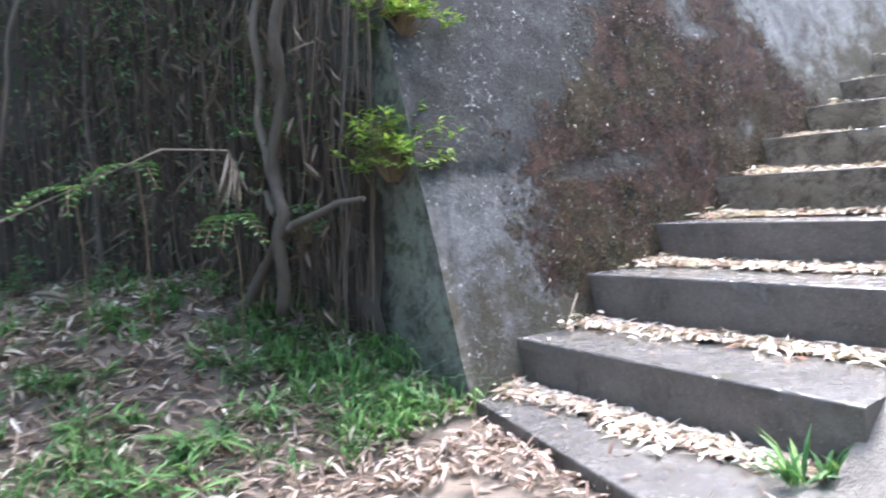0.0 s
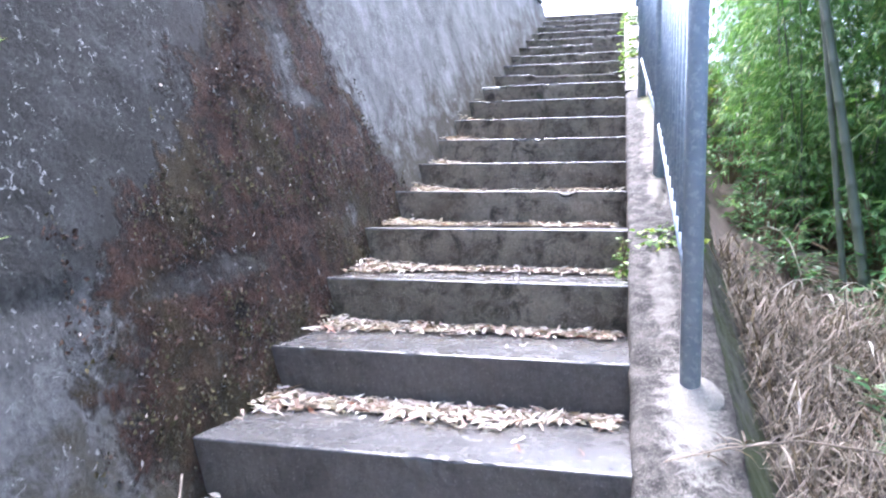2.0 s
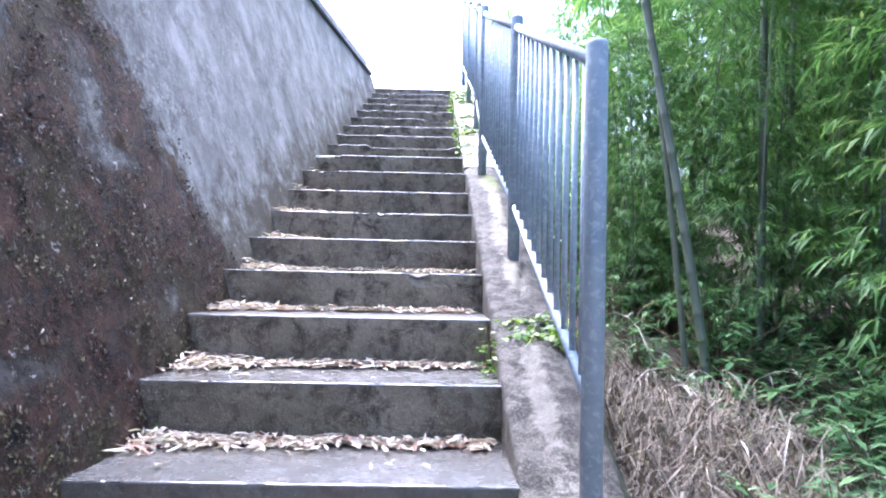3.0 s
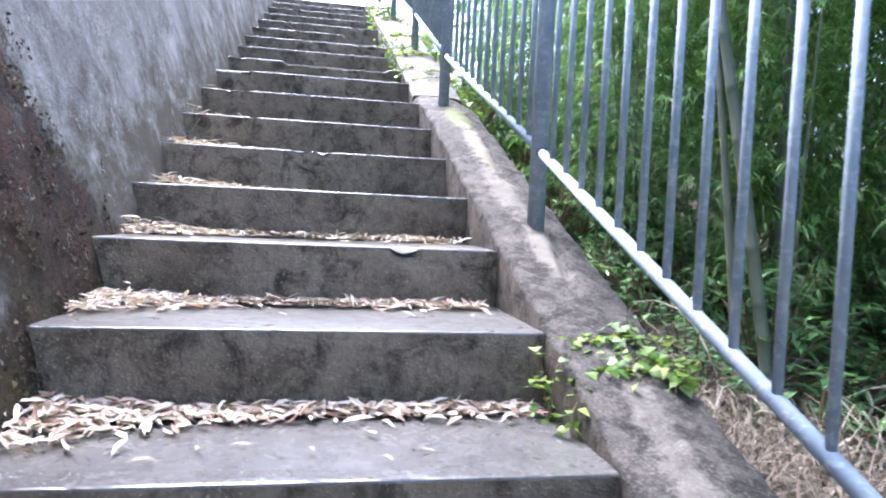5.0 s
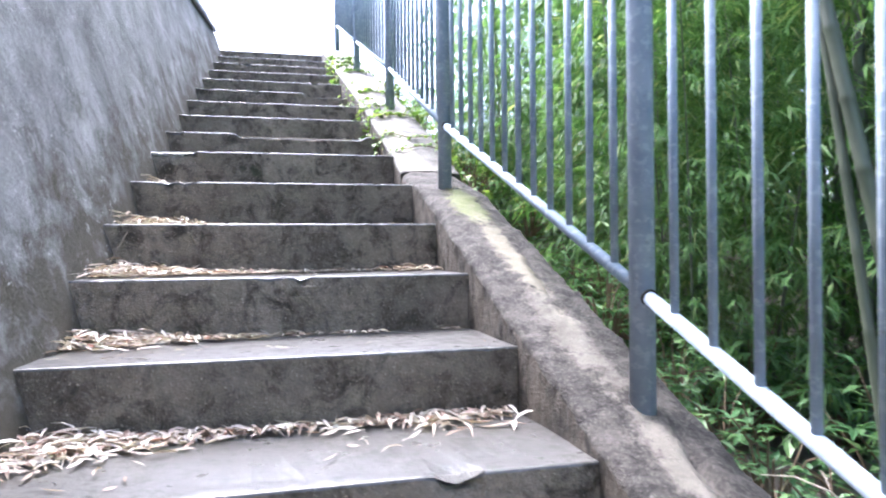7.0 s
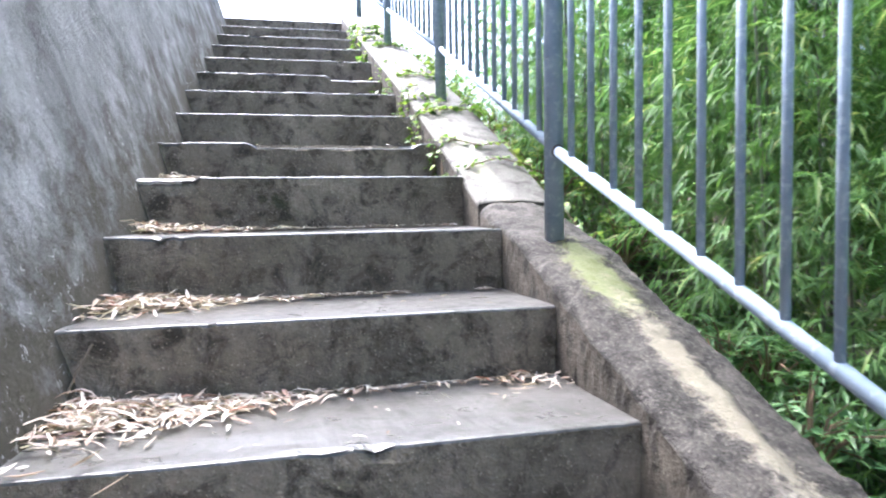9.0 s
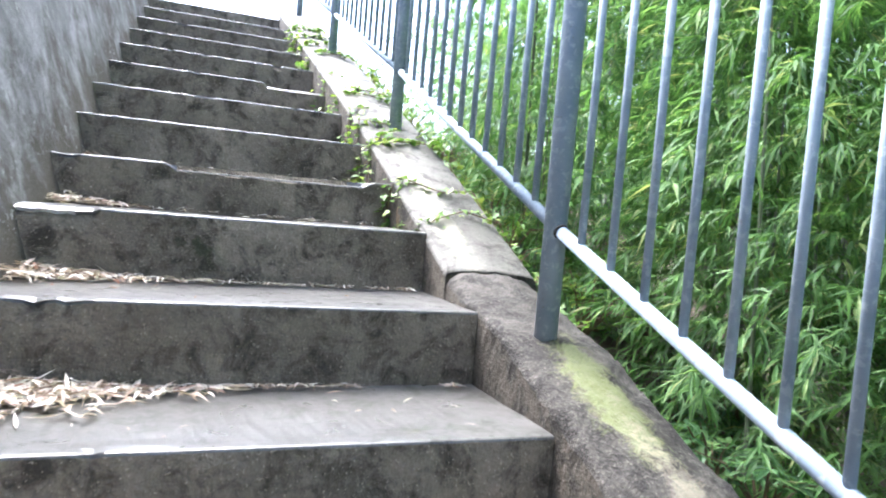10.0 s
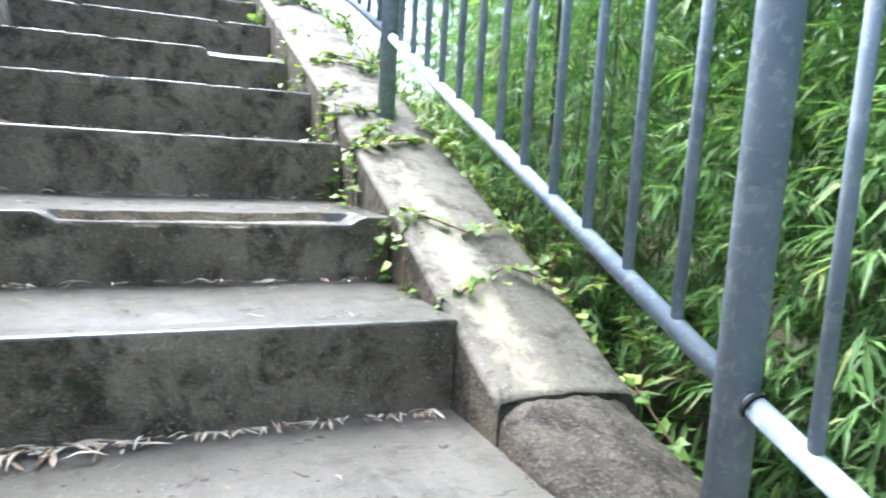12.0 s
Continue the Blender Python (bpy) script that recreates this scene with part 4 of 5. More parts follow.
# a dead bamboo twig with hanging dry leaves lying over the curb
def dead_twig():
    random.seed(9)
    pts = [Vector((0.95, -1.22, 0.52)), Vector((0.62, -1.3, 0.62)), Vector((0.42, -1.38, 0.66)), Vector((0.24, -1.42, 0.64)), Vector((0.08, -1.45, 0.6))]
    ob = empty("dead_twig", "dry broken bamboo twig with pale leaves lying across the curb", "twig", pts[0])
    v, f = tube([p - pts[0] for p in pts], [0.005, 0.004, 0.003, 0.003, 0.0015], 5)
    mesh_object("stem", v, f, STRAW, ob)
    verts, faces = [], []
    for k in range(46):
        t = rnd(0, 3.9)
        p = pts[int(t)].lerp(pts[int(t) + 1], t % 1) - pts[0]
        add_leaf(verts, faces, p, unit(rnd(0, 6.28), rnd(-1.1, 0.7)), Vector((0, 0, 1)), rnd(0.06, 0.13), 0.009, 0.2)
    mesh_object("leaves", verts, faces, STRAW, ob)


dead_twig()

# ---- fallen leaves on each step ----
# per step: leaves along the back, band depth, leaves in the pile by the wall, pile length along the step, pile depth
FALLEN = {1: (950, 0.2, 90, 0.3, 0.2), 2: (1050, 0.19, 150, 0.35, 0.2), 3: (1050, 0.19, 220, 0.4, 0.2), 4: (760, 0.16, 260, 0.45, 0.2), 5: (640, 0.15, 480, 0.4, 0.24),
          6: (460, 0.11, 620, 0.4, 0.26), 7: (280, 0.09, 520, 0.4, 0.22), 8: (120, 0.06, 440, 0.45, 0.22), 9: (150, 0.05, 720, 0.5, 0.3), 10: (170, 0.05, 560, 0.45, 0.26),
          11: (110, 0.04, 330, 0.4, 0.2), 12: (50, 0.04, 190, 0.3, 0.16), 13: (24, 0.04, 90, 0.25, 0.12), 14: (14, 0.03, 60, 0.2, 0.1), 15: (8, 0.03, 20, 0.2, 0.1)}
EXTRA = {6: (-0.32, 50), 7: (-0.22, 90), 9: (-0.12, 40)}


def fallen_leaves(n, spec):
    random.seed(100 + n)
    band, depth, pile, length, pdepth = spec
    yb = FRONTS[n] - 0.012
    z0 = step_z(n)
    verts, faces = [], []
    left = -1.27

    def drop(x, back, heap, small=1.0):
        skew = SKEW.get(n + 1, 0.0) * (-0.62 - x) / 0.62
        p = Vector((x, yb + skew - back, z0 + 0.004 + abs(random.gauss(0, 0.5)) * heap))
        tilt = random.gauss(0, 0.12) if heap < 0.01 else random.gauss(0, 0.17)
        d = unit(rnd(0, 6.283), tilt)
        L = rnd(0.035, 0.09) * small
        p -= d * (L * 0.5)
        if p.y + d.y * L > yb + skew - 0.004:
            p.y -= p.y + d.y * L - (yb + skew - 0.004)
        p.y = min(p.y, yb + skew - 0.004)
        p.z = max(p.z, z0 + 0.003 - min(0, d.z * L))
        p.x = max(p.x, left + 0.01)
        up = Vector((random.gauss(0, 0.25), random.gauss(0, 0.25), 1))
        add_leaf(verts, faces, p, d, up, L, (rnd(0.01, 0.019) if n < 6 else rnd(0.007, 0.014) if n < 9 else rnd(0.006, 0.012)) * small, rnd(-0.2, 0.3), rnd(0.05, 0.4))
    for _ in range(int(band * 1.3)):
        x = rnd(left + 0.05, -0.04)
        wave = 0.6 + 0.5 * noise.noise(Vector((x * 3, n * 5.0, 0)))
        if noise.noise(Vector((x * 2.3, n * 9.1, 3))) < -0.3 and n > 7:
            continue
        drop(x, abs(random.gauss(0, 0.55)) * depth * wave, 0.014 if n < 8 else 0.005, 1.0 if n < 8 else 0.6)
    for _ in range(int(pile * 1.4)):
        u, w = abs(random.gauss(0, 0.5)), abs(random.gauss(0, 0.5))
        drop(left + 0.02 + u * length, w * pdepth * max(0.2, 1 - 0.5 * u), 0.035 * max(0.1, 1 - u))
    if n in EXTRA:
        for _ in range(EXTRA[n][1]):
            drop(EXTRA[n][0] + random.gauss(0, 0.09), abs(random.gauss(0, 0.08)), 0.015)
    for _ in range(14):
        drop(rnd(left + 0.1, -0.05), rnd(0.02, 0.4), 0.001, 0.8 if n < 8 else 0.45)
    ob = mesh_object("fallen_leaves", verts, faces, LITTER)
    tagged(ob, "drift of pale dry bamboo leaves lying on a concrete step", "fallen leaves", "leaf drifts on the steps", "stuff")


for n, spec in FALLEN.items():
    fallen_leaves(n, spec)

# ---- ivy creeping over the curb ----


def ivy_leaf(verts, faces, p, d, up, size):
    """A small pointed ivy leaf of three lobes."""
    s = d.cross(up).normalized()
    n = s.cross(d)
    i = len(verts)
    verts.extend((p, p + d * (size * 0.25) + s * (size * 0.48) + n * (size * 0.1), p + d * (size * 0.55) + s * (size * 0.3), p + d * size - n * (size * 0.12), p + d * (size * 0.55) - s * (size * 0.3), p + d * (size * 0.25) - s * (size * 0.48) + n * (size * 0.1), p + d * (size * 0.45)))
    faces.extend(((i, i + 1, i + 6), (i + 1, i + 2, i + 6), (i + 2, i + 3, i + 6), (i + 3, i + 4, i + 6), (i + 4, i + 5, i + 6), (i + 5, i, i + 6)))


def ivy(runs, per_metre, size, label):
    """Trailing stems over the curb with leaves all along. A run: points (x, y, height over the curb line)."""
    first = runs[0][0]
    o = Vector((first[0], first[1], curb_z(first[1]) + first[2]))
    ob = empty("ivy", label, "ivy", o, "ivy on the curb")
    verts, faces = [], []
    for run in runs:
        pts = [Vector((x, y, curb_z(y) + h)) for x, y, h in run]
        sv, sf = tube([p - o for p in pts], 0.003, 5)
        mesh_object("stem", sv, sf, STEM, ob)
        for a, b in zip(pts, pts[1:]):
            for _ in range(max(1, int((b - a).length * per_metre))):
                p = a.lerp(b, rnd(0, 1)) + Vector((random.gauss(0, 0.022), random.gauss(0, 0.022), abs(random.gauss(0, 0.006)) + 0.003))
                ivy_leaf(verts, faces, p - o, unit(rnd(0, 6.28), rnd(-0.7, 0.4)), Vector((random.gauss(0, 0.3) - 0.3, random.gauss(0, 0.3), 1)), size * rnd(0.6, 1.25))
    mesh_object("leaves", verts, faces, IVY_LEAF, ob)


random.seed(31)
H = 0.012
ivy([[(0.27, -0.26, H), (0.16, -0.2, H), (0.05, -0.22, H), (-0.01, -0.25, -0.06), (-0.03, -0.3, -0.14)], [(0.29, -0.1, H), (0.2, -0.06, H), (0.06, -0.1, H), (-0.01, -0.12, -0.04), (-0.03, -0.14, -0.18)],
     [(0.25, -0.3, H), (0.2, -0.02, H), (0.12, -0.18, H), (0.3, -0.2, H)], [(-0.02, 0.0, -0.05), (-0.03, -0.2, -0.22), (-0.06, -0.35, -0.1)], [(0.1, -0.28, H), (0.28, -0.16, H), (0.22, -0.3, H)]], 105, 0.032, "pale green ivy spilling over the rough curb onto a step")
H = 0.03
ivy([[(0.32, 2.98, H), (0.2, 3.06, H), (0.06, 2.98, H), (-0.01, 3.0, -0.05), (-0.03, 2.95, -0.2), (-0.12, 2.88, -0.34)]], 95, 0.03, "thin ivy runner crossing the pale curb")
ivy([[(0.3, 3.24, H), (0.16, 3.2, H), (0.05, 3.28, H), (-0.01, 3.22, -0.06), (-0.02, 3.14, -0.25)], [(-0.02, 3.16, -0.05), (-0.03, 3.1, -0.28), (-0.12, 3.05, -0.32), (-0.2, 3.1, -0.36)],
     [(-0.015, 3.3, -0.02), (-0.02, 3.34, -0.14), (-0.02, 3.3, -0.3)], [(0.08, 3.26, H), (0.0, 3.32, 0.0), (-0.02, 3.36, -0.1)]], 90, 0.032, "thin ivy runner with green leaves hanging to a step")
ivy([[(0.14, 3.86, H), (0.06, 3.78, H), (-0.01, 3.7, -0.04), (-0.03, 3.62, -0.16), (-0.03, 3.56, -0.3)], [(0.2, 3.98, H), (0.1, 3.95, H), (0.0, 3.98, H), (-0.02, 3.92, -0.1), (-0.04, 3.84, -0.24)],
     [(0.3, 3.72, H), (0.2, 3.74, H), (0.06, 3.7, H), (-0.03, 3.7, -0.08)], [(0.31, 3.6, H), (0.31, 3.8, H), (0.3, 3.95, H)], [(0.1, 4.2, H), (0.0, 4.16, H), (-0.03, 4.1, -0.12), (-0.04, 4.06, -0.22)]], 150, 0.034, "thick bright ivy round the foot of a railing post")
ivy([[(0.3, 4.55, H), (0.1, 4.62, H), (-0.01, 4.5, -0.03), (-0.08, 4.42, -0.1)], [(0.3, 4.4, H), (0.15, 4.5, H), (0.02, 4.48, H)], [(0.05, 4.95, H), (-0.02, 4.85, -0.1), (-0.03, 4.8, -0.25)]], 130, 0.034, "bright ivy trailing over the upper curb")
ivy([[(0.3, 5.5, H), (0.1, 5.6, H), (-0.02, 5.5, -0.06), (-0.04, 5.4, -0.25)], [(0.2, 5.9, H), (0.02, 5.85, H), (-0.03, 5.8, -0.15), (-0.04, 5.75, -0.3)], [(0.3, 6.2, H), (0.0, 6.15, H), (-0.03, 6.1, -0.2)], [(0.25, 6.5, H), (0.02, 6.45, H), (-0.03, 6.4, -0.15)]], 200, 0.04, "dense bright ivy over the top of the curb")
# outer edge creepers
ivy([[(0.34, 2.4 + 0.3 * i, -0.02), (0.38, 2.55 + 0.3 * i, -0.1), (0.33, 2.7 + 0.3 * i, 0.0)] for i in range(12)], 60, 0.04, "green creeper along the outer edge of the curb")


# ---- far woods ----
def far_foliage():
    """Deep leafy mass closing the grove."""
    random.seed(77)
    verts, faces = [], []
    for _ in range(34000):
        a = rnd(-0.35, 1.9)
        r = rnd(6.5, 16)
        x, y = 0.3 + r * math.cos(a) * 0.9, 1.0 + r * math.sin(a)
        if x < 1.2 or (y > 4 and x < 0.4 * y + 0.9):
            continue
        z = ground_z(x, y) + rnd(-0.2, 1) ** 2 * 7.5
        if noise.noise(Vector((x * 0.5, y * 0.5, z * 0.7))) < -0.22:
            continue
        kite(verts, faces, Vector((x, y, z)), unit(rnd(0, 6.28), rnd(-0.9, 0.4)), Vector((rnd(-0.5, 0.5), rnd(-0.5, 0.5), 1)), rnd(0.22, 0.5), rnd(0.06, 0.14))
    ob = mesh_object("far_foliage", verts, faces, BAMBOO_LEAF)
    tagged(ob, "dense green foliage deep in the bamboo grove", "foliage", kind="stuff")


far_foliage()

# ---- places on the bank ----
ARCH = [(-2.2, -3.9, 0.42), (-1.92, -3.54, 0.93), (-1.8, -3.05, 1.15), (-1.73, -2.84, 1.14), (-1.72, -2.78, 0.99)]
FERNS = [(-1.98, -3.3, 1.03), (-1.93, -3.1, 1.1), (-1.84, -2.8, 0.9)]
EDGE_SHRUBS = [((-1.56, -2.26, 1.02), 1.25), ((-1.6, -2.12, 1.6), 1.1)]
STICK = [(-3.05, -3.28, 0.6), (-2.75, -3.21, 0.59)]
WEEDS = [((-0.06, -2.2, 0.19), 1.2), ((-0.02, -2.1, 0.19), 0.9), ((-1.24, -0.03, 0.95), 0.6), ((-1.23, -0.55, 0.76), 0.5)]

# ---- the shaded bank left of the wall ----
BANK = [(-1.72, -2.22), (-2.4, -2.5), (-3.2, -2.75), (-4.2, -3.3), (-5.0, -4.2), (-5.6, -5.6), (-6.0, -8.0)]


def on_bank(t):
    t = min(max(t, 0.0), len(BANK) - 1.001)
    i = int(t)
    a, b = BANK[i], BANK[i + 1]
    k = t - i
    return a[0] + (b[0] - a[0]) * k, a[1] + (b[1] - a[1]) * k


def build_bank():
    verts, faces = [], []
    cols, rows = 70, 34
    for i in range(cols + 1):
        t = 6.0 * i / cols
        x, y = on_bank(t)
        x2, y2 = on_bank(min(t + 0.1, 5.99))
        d = Vector((x2 - x, y2 - y, 0))
        d = d.normalized() if d.length > 1e-5 else Vector((-0.2, -1, 0))
        nrm = Vector((d.y, -d.x, 0))
        for j in range(rows + 1):
            z = 0.1 + 4.6 * j / rows
            p = Vector((x, y, z)) + nrm * (0.16 * fbm(x, y, z, 1.6) + 0.08 * fbm(x, y, z, 5) + 0.04 * z)
            verts.append(p)
    n = rows + 1
    for i in range(cols):
        for j in range(rows):
            faces.append((i * n + j, i * n + j + 1, (i + 1) * n + j + 1, (i + 1) * n + j))
    # closed behind
    b0 = len(verts)
    verts.extend([Vector((-1.75, -1.8, 4.7)), Vector((-9, -1.8, 4.7)), Vector((-9, -8, 4.7))])
    top = [i * n + rows for i in range(cols + 1)]
    faces.append(tuple(top + [b0 + 2, b0 + 1, b0]))
    ob = mesh_object("bank", verts, faces, BANK_SOIL, smooth=True)
    tagged(ob, "steep dark earth bank behind hanging roots and stems", "bank", kind="structure")


build_bank()


def hanging_roots():
    random.seed(41)
    curtain = empty("root_curtain", "curtain of thin brown hanging roots and dead stems on the bank", "roots")
    for _ in range(420):
        t = rnd(0.02, 4.3) if rnd(0, 1) < 0.75 else rnd(0.05, 2.0)
        x, y = on_bank(t)
        off = rnd(0.0, 0.14)
        x, y = x + off * 0.35, y - off
        top = rnd(1.3, 3.6)
        bottom = ground_z(x, y) - 0.02 if rnd(0, 1) < 0.6 else rnd(0.6, top - 0.4)
        pts = []
        k = 7
        sx, sy = random.gauss(0, 0.25), rnd(-0.1, 0.1)
        for i in range(k + 1):
            u = i / k
            pts.append((x + sx * u + 0.11 * noise.noise(Vector((x * 9, y * 9, u * 3))), y + sy * u + 0.05 * noise.noise(Vector((y * 7, x * 5, u * 3 + 8))), bottom + (top - bottom) * u))
        r = rnd(0.0015, 0.005) if rnd(0, 1) < 0.93 else rnd(0.007, 0.011)
        v, f = tube(pts, [r * (1 - 0.3 * i / k) for i in range(k + 1)], 4)
        mesh_object("root", v, f, ROOTS, curtain)
    verts, faces = [], []
    for _ in range(5200):
        x, y = on_bank(rnd(0.0, 4.6))
        off = rnd(0.0, 0.3)
        p = Vector((x + off * 0.3, y - off, rnd(0.5, 3.6)))
        add_leaf(verts, faces, p, unit(rnd(0, 6.28), rnd(-1.5, -0.2)), Vector((rnd(-1, 1), rnd(-1, 1), 0.3)), rnd(0.05, 0.15), rnd(0.008, 0.016))
    ob = mesh_object("withered_leaves", verts, faces, WITHERED)
    tagged(ob, "withered brown leaves caught among the hanging roots", "dead leaves", kind="stuff")


hanging_roots()


def hanging_foliage():
    """Dark small-leaved creeper in clumps over the bank."""
    random.seed(43)
    verts, faces = [], []
    for _ in range(150):
        x, y = on_bank(rnd(0.1, 4.6))
        c = Vector((x, y - 0.12, rnd(0.9, 3.4)))
        for _ in range(44):
            p = c + Vector((random.gauss(0, 0.16), random.gauss(0, 0.07), random.gauss(0, 0.16)))
            kite(verts, faces, p, unit(rnd(0, 6.28), rnd(-0.9, 0.3)), Vector((0, -0.4, 1)), rnd(0.025, 0.06), rnd(0.011, 0.02))
    ob = mesh_object("creeper", verts, faces, DARK_LEAF)
    tagged(ob, "dark green creeper leaves hanging over the bank", "creeper", kind="stuff")


hanging_foliage()


def wood_vine(stems, label):
    """Crooked woody stems growing from one foot."""
    foot = Vector(stems[0][0][0])
    ob = empty("woody_vine", label, "vine", foot, "woody stems on the bank")
    for pts, r0, r1 in stems:
        fine = []
        for a, b in zip(pts, pts[1:]):
            for k in range(5):
                p = Vector(a).lerp(Vector(b), k / 5)
                p += Vector((noise.noise(p * 3.5), noise.noise(p * 3.5 + Vector((5, 0, 0))), 0)) * 0.05
                fine.append(p - foot)
        fine.append(Vector(pts[-1]) - foot)
        m = len(fine) - 1
        rad = [(r0 + (r1 - r0) * i / m) * (1 + 0.14 * noise.noise(fine[i] * 14)) for i in range(m + 1)]
        v, f = tube(fine, rad, 9)
        mesh_object("stem", v, f, BARK, ob, smooth=True)


wood_vine([([(-2.16, -2.62, 0.45), (-2.02, -2.6, 0.68), (-1.86, -2.6, 0.78), (-1.74, -2.59, 0.86), (-1.58, -2.5, 0.93), (-1.47, -2.45, 0.94)], 0.03, 0.009),
           ([(-1.92, -2.6, 0.5), (-1.84, -2.6, 0.74), (-1.79, -2.6, 0.9), (-1.88, -2.6, 1.07), (-1.82, -2.6, 1.27), (-1.74, -2.6, 1.49), (-1.73, -2.58, 1.75), (-1.85, -2.45, 3.1)], 0.028, 0.018),
           ([(-1.88, -2.61, 1.05), (-1.96, -2.6, 1.29), (-1.94, -2.6, 1.6), (-1.9, -2.56, 1.85), (-2.0, -2.45, 3.0)], 0.02, 0.013),
           ([(-1.84, -2.6, 0.9), (-2.0, -2.6, 0.99), (-2.14, -2.6, 1.0)], 0.016, 0.007)], "crooked grey-brown woody stem forking on the bank")
wood_vine([([(-3.1, -3.5, 0.55), (-3.0, -3.36, 1.49), (-2.9, -3.25, 1.955), (-2.7, -3.0, 3.0)], 0.013, 0.009)], "leaning thin pale stem on the bank")
wood_vine([([(-3.3, -2.95, 0.5), (-3.25, -2.95, 1.2), (-3.4, -2.9, 2.0), (-3.35, -2.8, 3.2)], 0.02, 0.012), ([(-3.25, -2.95, 1.1), (-3.6, -3.0, 1.35), (-3.9, -3.1, 1.4)], 0.012, 0.005)], "slender woody stem with a side branch on the bank")
wood_vine([([(-1.62, -2.45, 0.45), (-1.6, -2.45, 1.1), (-1.56, -2.42, 1.8), (-1.6, -2.36, 3.0)], 0.007, 0.005)], "slender upright woody stem near the wall")
wood_vine([([(-2.3, -2.6, 0.5), (-2.24, -2.6, 1.2), (-2.2, -2.55, 2.2), (-2.25, -2.5, 3.2)], 0.008, 0.006)], "slender upright woody stem near the wall")
wood_vine([([(-3.9, -3.4, 0.5), (-3.75, -3.4, 1.4), (-3.6, -3.35, 2.3)], 0.012, 0.008)], "leaning thin pale stem on the bank")


def arching_twig():
    pts = [Vector(p) for p in ARCH]
    ob = empty("arching_twig", "thin arching dry twig with drooping dead leaves", "twig", pts[0])
    v, f = tube([p - pts[0] for p in pts], [0.006, 0.005, 0.004, 0.003, 0.002], 6)
    mesh_object("stem", v, f, STRAW, ob)
    random.seed(6)
    verts, faces = [], []
    for _ in range(12):
        p = pts[3].lerp(pts[4], rnd(0, 0.5)) - pts[0]
        add_leaf(verts, faces, p, unit(rnd(0, 6.28), rnd(-1.5, -1.1)), Vector((1, 0, 0.2)), rnd(0.12, 0.2), 0.011, 0.08)
    mesh_object("leaves", verts, faces, STRAW, ob)


arching_twig()


def fern(at, fronds, length, label):
    ob = empty("fern", label, "fern", at)
    verts, faces, sv, sf = [], [], [], []
    tube([(0, 0, ground_z(at[0], at[1]) - at[2] - 0.02), (0.02, 0.01, -0.2), (0, 0, 0)], 0.003, 5, sv, sf)
    for k in range(fronds):
        az = rnd(-2.6, 0.2)
        pts = []
        for i in range(9):
            u = i / 8
            pts.append(unit(az, 0.5 - 1.2 * u) * 0 + Vector((math.cos(az) * u, math.sin(az) * u, 0.35 * u - 0.75 * u * u)) * length)
        tube(pts, 0.0018, 4, sv, sf)
        for i in range(1, 9):
            d = (pts[i] - pts[i - 1]).normalized()
            s = d.cross(Vector((0, 0, 1))).normalized()
            for side in (-1, 1):
                kite(verts, faces, pts[i], (s * side + d * 0.35).normalized(), Vector((0, 0, 1)), length * 0.33 * (1.1 - i / 10), length * 0.1, 0.1)
    tagged(mesh_object("stem", sv, sf, STEM, ob), kind="stuff")
    tagged(mesh_object("leaves", verts, faces, GRASS, ob), kind="stuff")


random.seed(51)
for p in FERNS:
    fern(p, 4, 0.22, "small green fern on the shaded bank")
for p, s in EDGE_SHRUBS:
    thicket("wall_shrub", "bright green leafy shrub growing over the wall end", "shrub", [(p[0], p[1], (s, p[2]))], IVY_LEAF, 0.05, 0.018, 62, 0.25, "shrubs on the wall end", 0.0022)
thicket("undergrowth_bush", "dark green small-leaved bush on the shaded bank", "bush", [(-1.95, -2.55, (0.7, 1.15)), (-2.9, -2.95, (0.8, 0.55)), (-3.6, -3.3, (0.9, 0.55)), (-1.85, -2.5, (0.5, 0.8))], DARK_LEAF, 0.05, 0.02, 26, 0.3, "", 0.003)


def grass_stuff():
    """Grass tufts: each blade a bent strip; dense by the wall foot, thin elsewhere."""
    random.seed(61)
    verts, faces = [], []
    tufts = [(rnd(-2.15, -1.22), rnd(-2.7, -2.2), rnd(0.9, 1.4)) for _ in range(80)]
    tufts += [(rnd(-3.4, -1.2), rnd(-3.7, -2.5), rnd(0.5, 1.0)) for _ in range(120)]
    tufts += [(rnd(-1.9, -1.1), rnd(-3.8, -3.3), rnd(0.8, 1.3)) for _ in range(34)]
    for tx, ty, s in tufts:
        z = ground_z(tx, ty)
        for _ in range(random.randint(10, 20)):
            az, L = rnd(0, 6.28), rnd(0.08, 0.2) * s
            p0 = Vector((tx + random.gauss(0, 0.025), ty + random.gauss(0, 0.025), z - 0.01))
            p1 = p0 + unit(az, rnd(0.7, 1.3)) * L * 0.55
            p2 = p1 + unit(az, rnd(-0.5, 0.5)) * L * 0.5
            w = Vector((-math.sin(az), math.cos(az), 0)) * rnd(0.0025, 0.0055)
            i = len(verts)
            verts.extend((p0 - w * 0.7, p0 + w * 0.7, p1 + w, p1 - w, p2))
            faces.extend(((i, i + 1, i + 2, i + 3), (i + 3, i + 2, i + 4)))
    ob = mesh_object("grass", verts, faces, GRASS)
    tagged(ob, "tufts of green grass at the foot of the bank", "grass", kind="stuff")


grass_stuff()


thicket("ground_weed", "broad-bladed green weed among dead leaves on the soil", "weed", [(rnd(-2.7, -1.25), rnd(-3.7, -2.4), rnd(0.5, 0.9)) for _ in range(26)], GRASS, 0.11, 0.016, 7, 0.16, "weeds on the bank", 0.002)


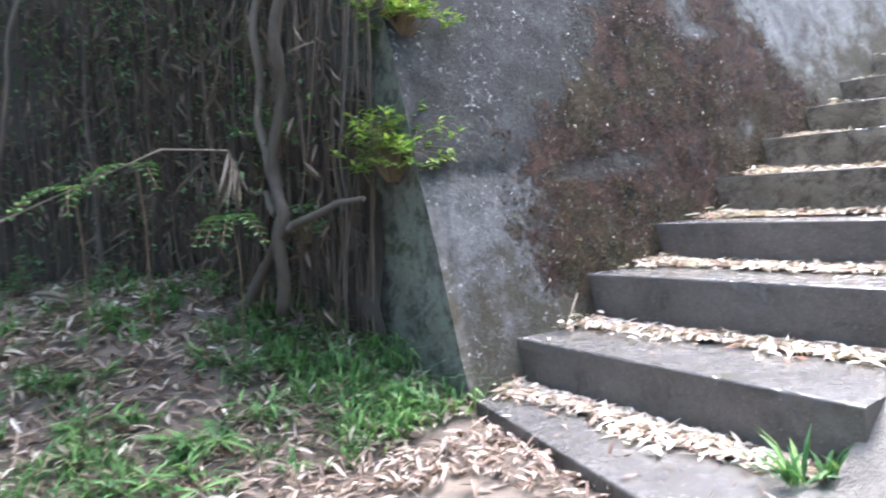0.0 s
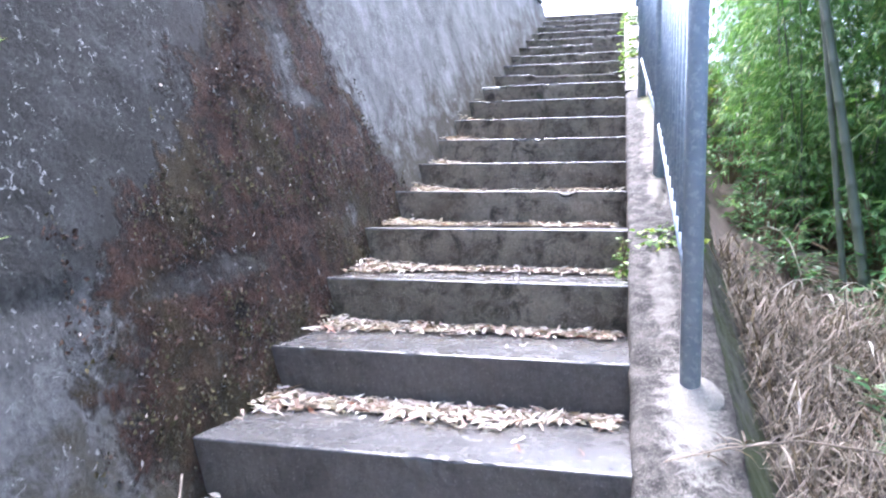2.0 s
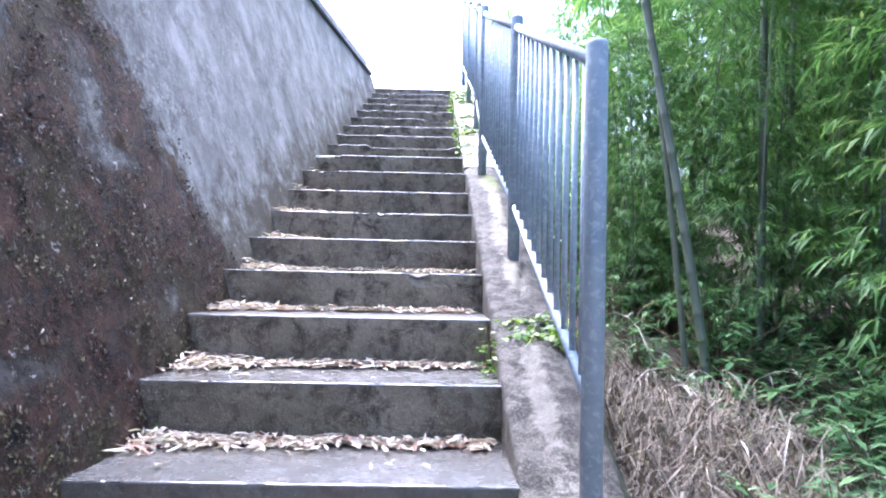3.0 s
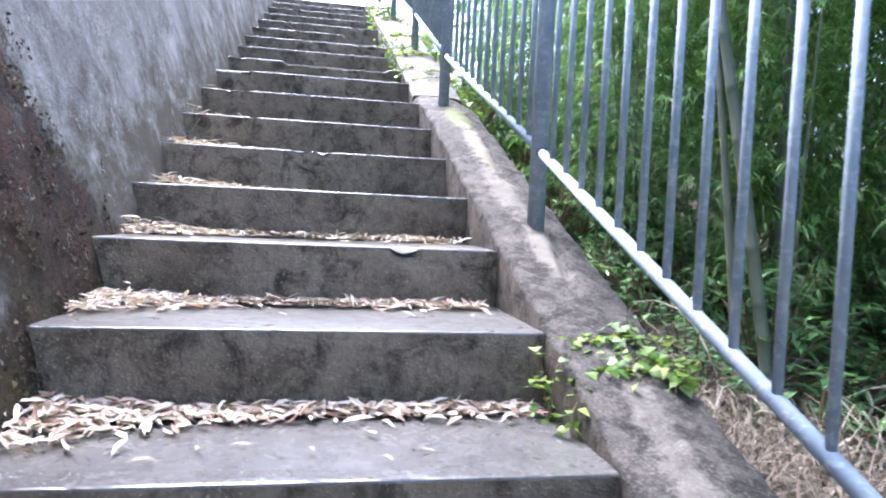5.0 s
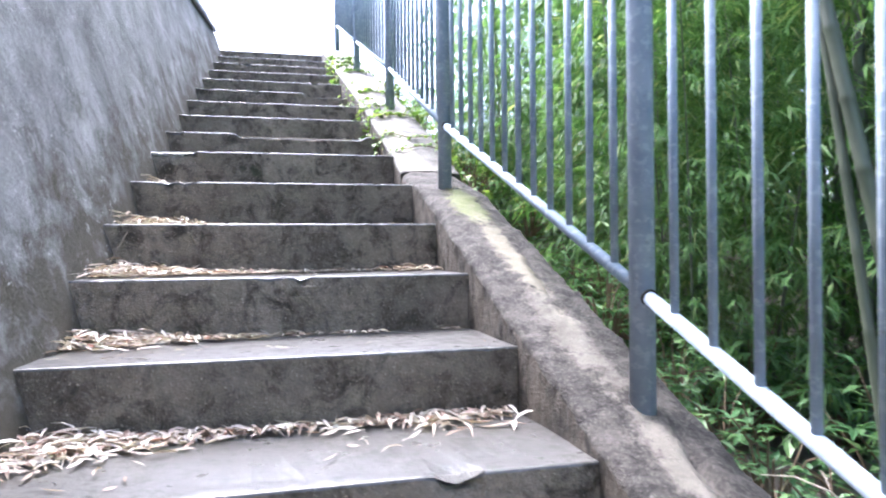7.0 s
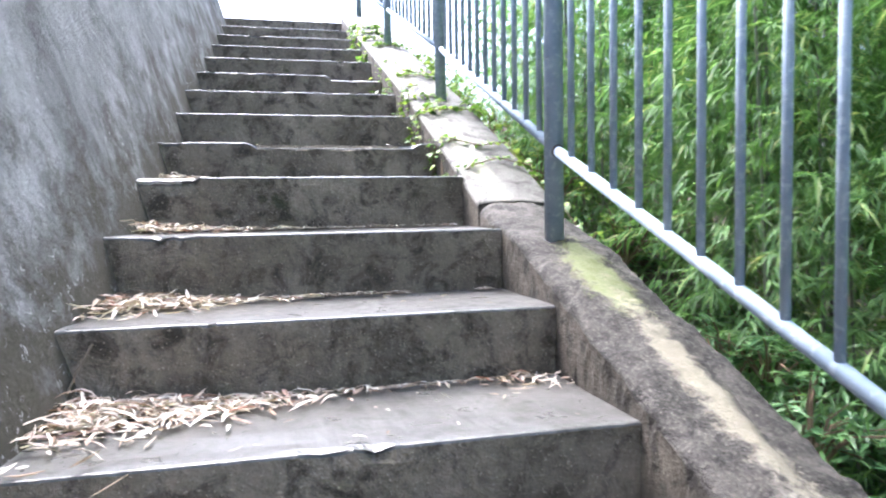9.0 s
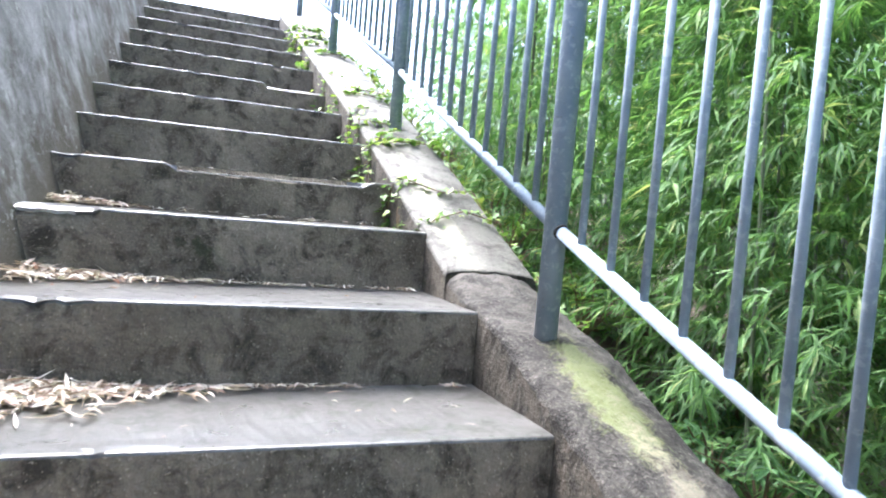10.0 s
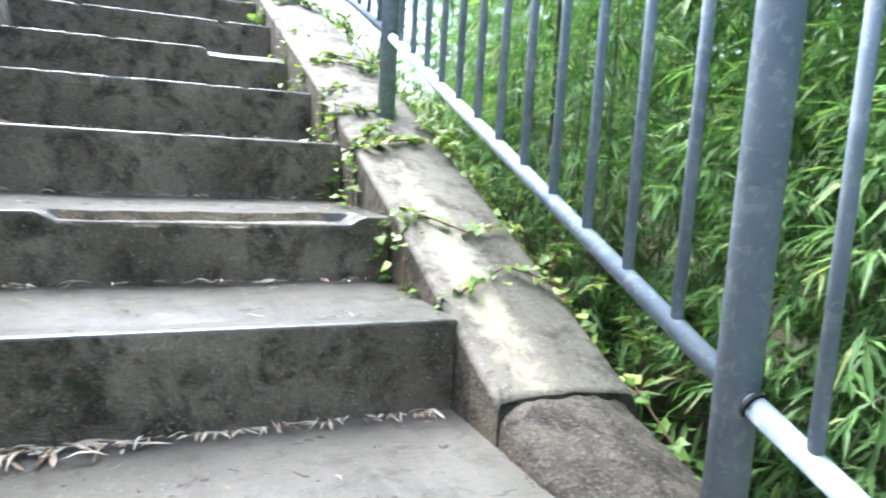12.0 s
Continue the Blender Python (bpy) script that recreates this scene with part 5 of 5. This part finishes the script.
def ground_leaves():
    random.seed(71)
    verts, faces = [], []
    for _ in range(15000):
        x, y = rnd(-4.2, 0.1), rnd(-4.2, -2.2)
        if x > -1.2:
            y = rnd(-3.6, -2.25)
            if rnd(0, 1) < 0.25 or fbm(x, y, 4, 2.2) + 0.25 * random.random() < -0.2:
                continue
        d = unit(rnd(0, 6.28), random.gauss(0, 0.3))
        L = rnd(0.04, 0.1)
        p = Vector((x, y, ground_z(x, y) + 0.006 + max(0, -d.z * L) + abs(random.gauss(0, 0.008))))
        add_leaf(verts, faces, p, d, Vector((random.gauss(0, 0.4), random.gauss(0, 0.4), 1)), L, rnd(0.009, 0.018), rnd(-0.1, 0.3), rnd(0.05, 0.35))
    ob = mesh_object("ground_leaves", verts, faces, BROWN_LITTER)
    tagged(ob, "brown and tan dead leaves strewn over the soil", "fallen leaves", kind="stuff")


ground_leaves()


def single_leaf(at, az, length, width, mat, label):
    verts, faces = [], []
    add_leaf(verts, faces, Vector((0, 0, 0)), unit(az, 0.05), Vector((0, 0, 1)), length, width, 0.12, 0.2)
    ob = mesh_object("fallen_leaf", verts, faces, mat)
    ob.location = (at[0], at[1], ground_z(at[0], at[1]) + 0.025)
    tagged(ob, label, "leaf")


single_leaf((-0.75, -2.72), 0.3, 0.11, 0.02, IVY_LEAF, "single yellow-green fallen leaf on the soil")
single_leaf((-0.72, -2.95), 1.9, 0.13, 0.026, STRAW, "single large pale fallen leaf on the soil")


def stick(a, b, r, label):
    a, b = Vector(a), Vector(b)
    m = a.lerp(b, 0.5) + Vector((0, 0, 0.01))
    v, f = tube([Vector(), m - a, b - a], [r, r * 0.9, r * 0.6], 6)
    ob = mesh_object("stick", v, f, STRAW)
    ob.location = a
    tagged(ob, label, "stick")


stick(STICK[0], STICK[1], 0.014, "pale dry stick lying on the leafy bank")
stick((-1.23, -1.6, 0.5), (-1.13, -1.78, 0.388), 0.004, "thin pale stick leaning on a step edge")

stick((-1.17, 1.935, 1.87), (-1.24, 1.9, 1.715), 0.0035, "thin bent dry stick leaning on a riser")

# weeds in step corners
random.seed(81)
for p, s in WEEDS:
    verts, faces = [], []
    ob = empty("weed", "small green grassy weed growing in a step corner", "weed", p)
    for _ in range(int(16 * s)):
        add_leaf(verts, faces, Vector((rnd(-0.02, 0.02), rnd(-0.02, 0.02), 0)), unit(rnd(0, 6.28), rnd(0.2, 1.2)), Vector((0, 0, 1)), rnd(0.07, 0.14) * s, 0.014, 0.2)
    tagged(mesh_object("blades", verts, faces, GRASS, ob), kind="stuff")

# ---- unseen bamboo added over the bank and behind the walker, for shade ----
random.seed(91)
# unseen stalks on the bank top, put there to block sky light
for x, y in ((-3.0, -1.2), (-4.2, -1.6), (-5.4, -2.6), (-6.3, -4.2), (-3.4, 0.3), (-5.0, -0.2), (-6.6, -5.6)):
    ob = empty("bamboo", "unseen leafy bamboo stalk added on top of the dark bank for shade", "bamboo", group="bamboo on the bank")
    ob.matrix_world = Matrix.Translation((x, y, 4.0)) @ pose(0, 0, 0, rnd(-8, 2), 12, rnd(0, 360)) @ Matrix.Scale(0.8, 4)
    for nm, me in (("culm", CULMS[1]), ("crown", CROWNS[2])):
        part_ob = new(nm, me)
        part_ob.parent = ob
# more stalks leaning out above the view, added to darken the bank
for i in range(16):
    x, y = rnd(-5.0, -1.9), rnd(-2.6, -1.4)
    ob = empty("bamboo", "unseen leafy bamboo added over the dark bank to shade it", "bamboo", group="bamboo on the bank")
    ob.matrix_world = Matrix.Translation((x, y, 4.0)) @ pose(0, 0, 0, rnd(28, 55), rnd(-10, 10), rnd(-25, 25)) @ Matrix.Scale(rnd(0.7, 0.9), 4)
    for nm, me in (("culm", CULMS[1]), ("crown", CROWNS[2])):
        part_ob = new(nm, me)
        part_ob.parent = ob
# unseen stalks behind the walker, added to cut sky light on the risers
for i in range(26):
    x, y = rnd(-5.5, 7.0), rnd(-9.5, -6.0)
    bamboo(x, y, 0, random.choice((0, 2, 3)), rnd(0, 360), rnd(-4, 4), "unseen tall leafy bamboo added behind the walker to shade the steps", rnd(1.2, 1.6))
# further unseen stalks added round the back to close off the light
for x, y in ((-4, -8), (-2, -9.5), (0.5, -9), (2.5, -8), (4, -6.5), (5.5, -5), (3.5, -4.2), (-5, -7), (1.5, -11), (-3, -11), (5, -9)):
    bamboo(x, y, 0, random.choice((0, 2)), rnd(0, 360), rnd(-4, 4), GREEN, 1.1)
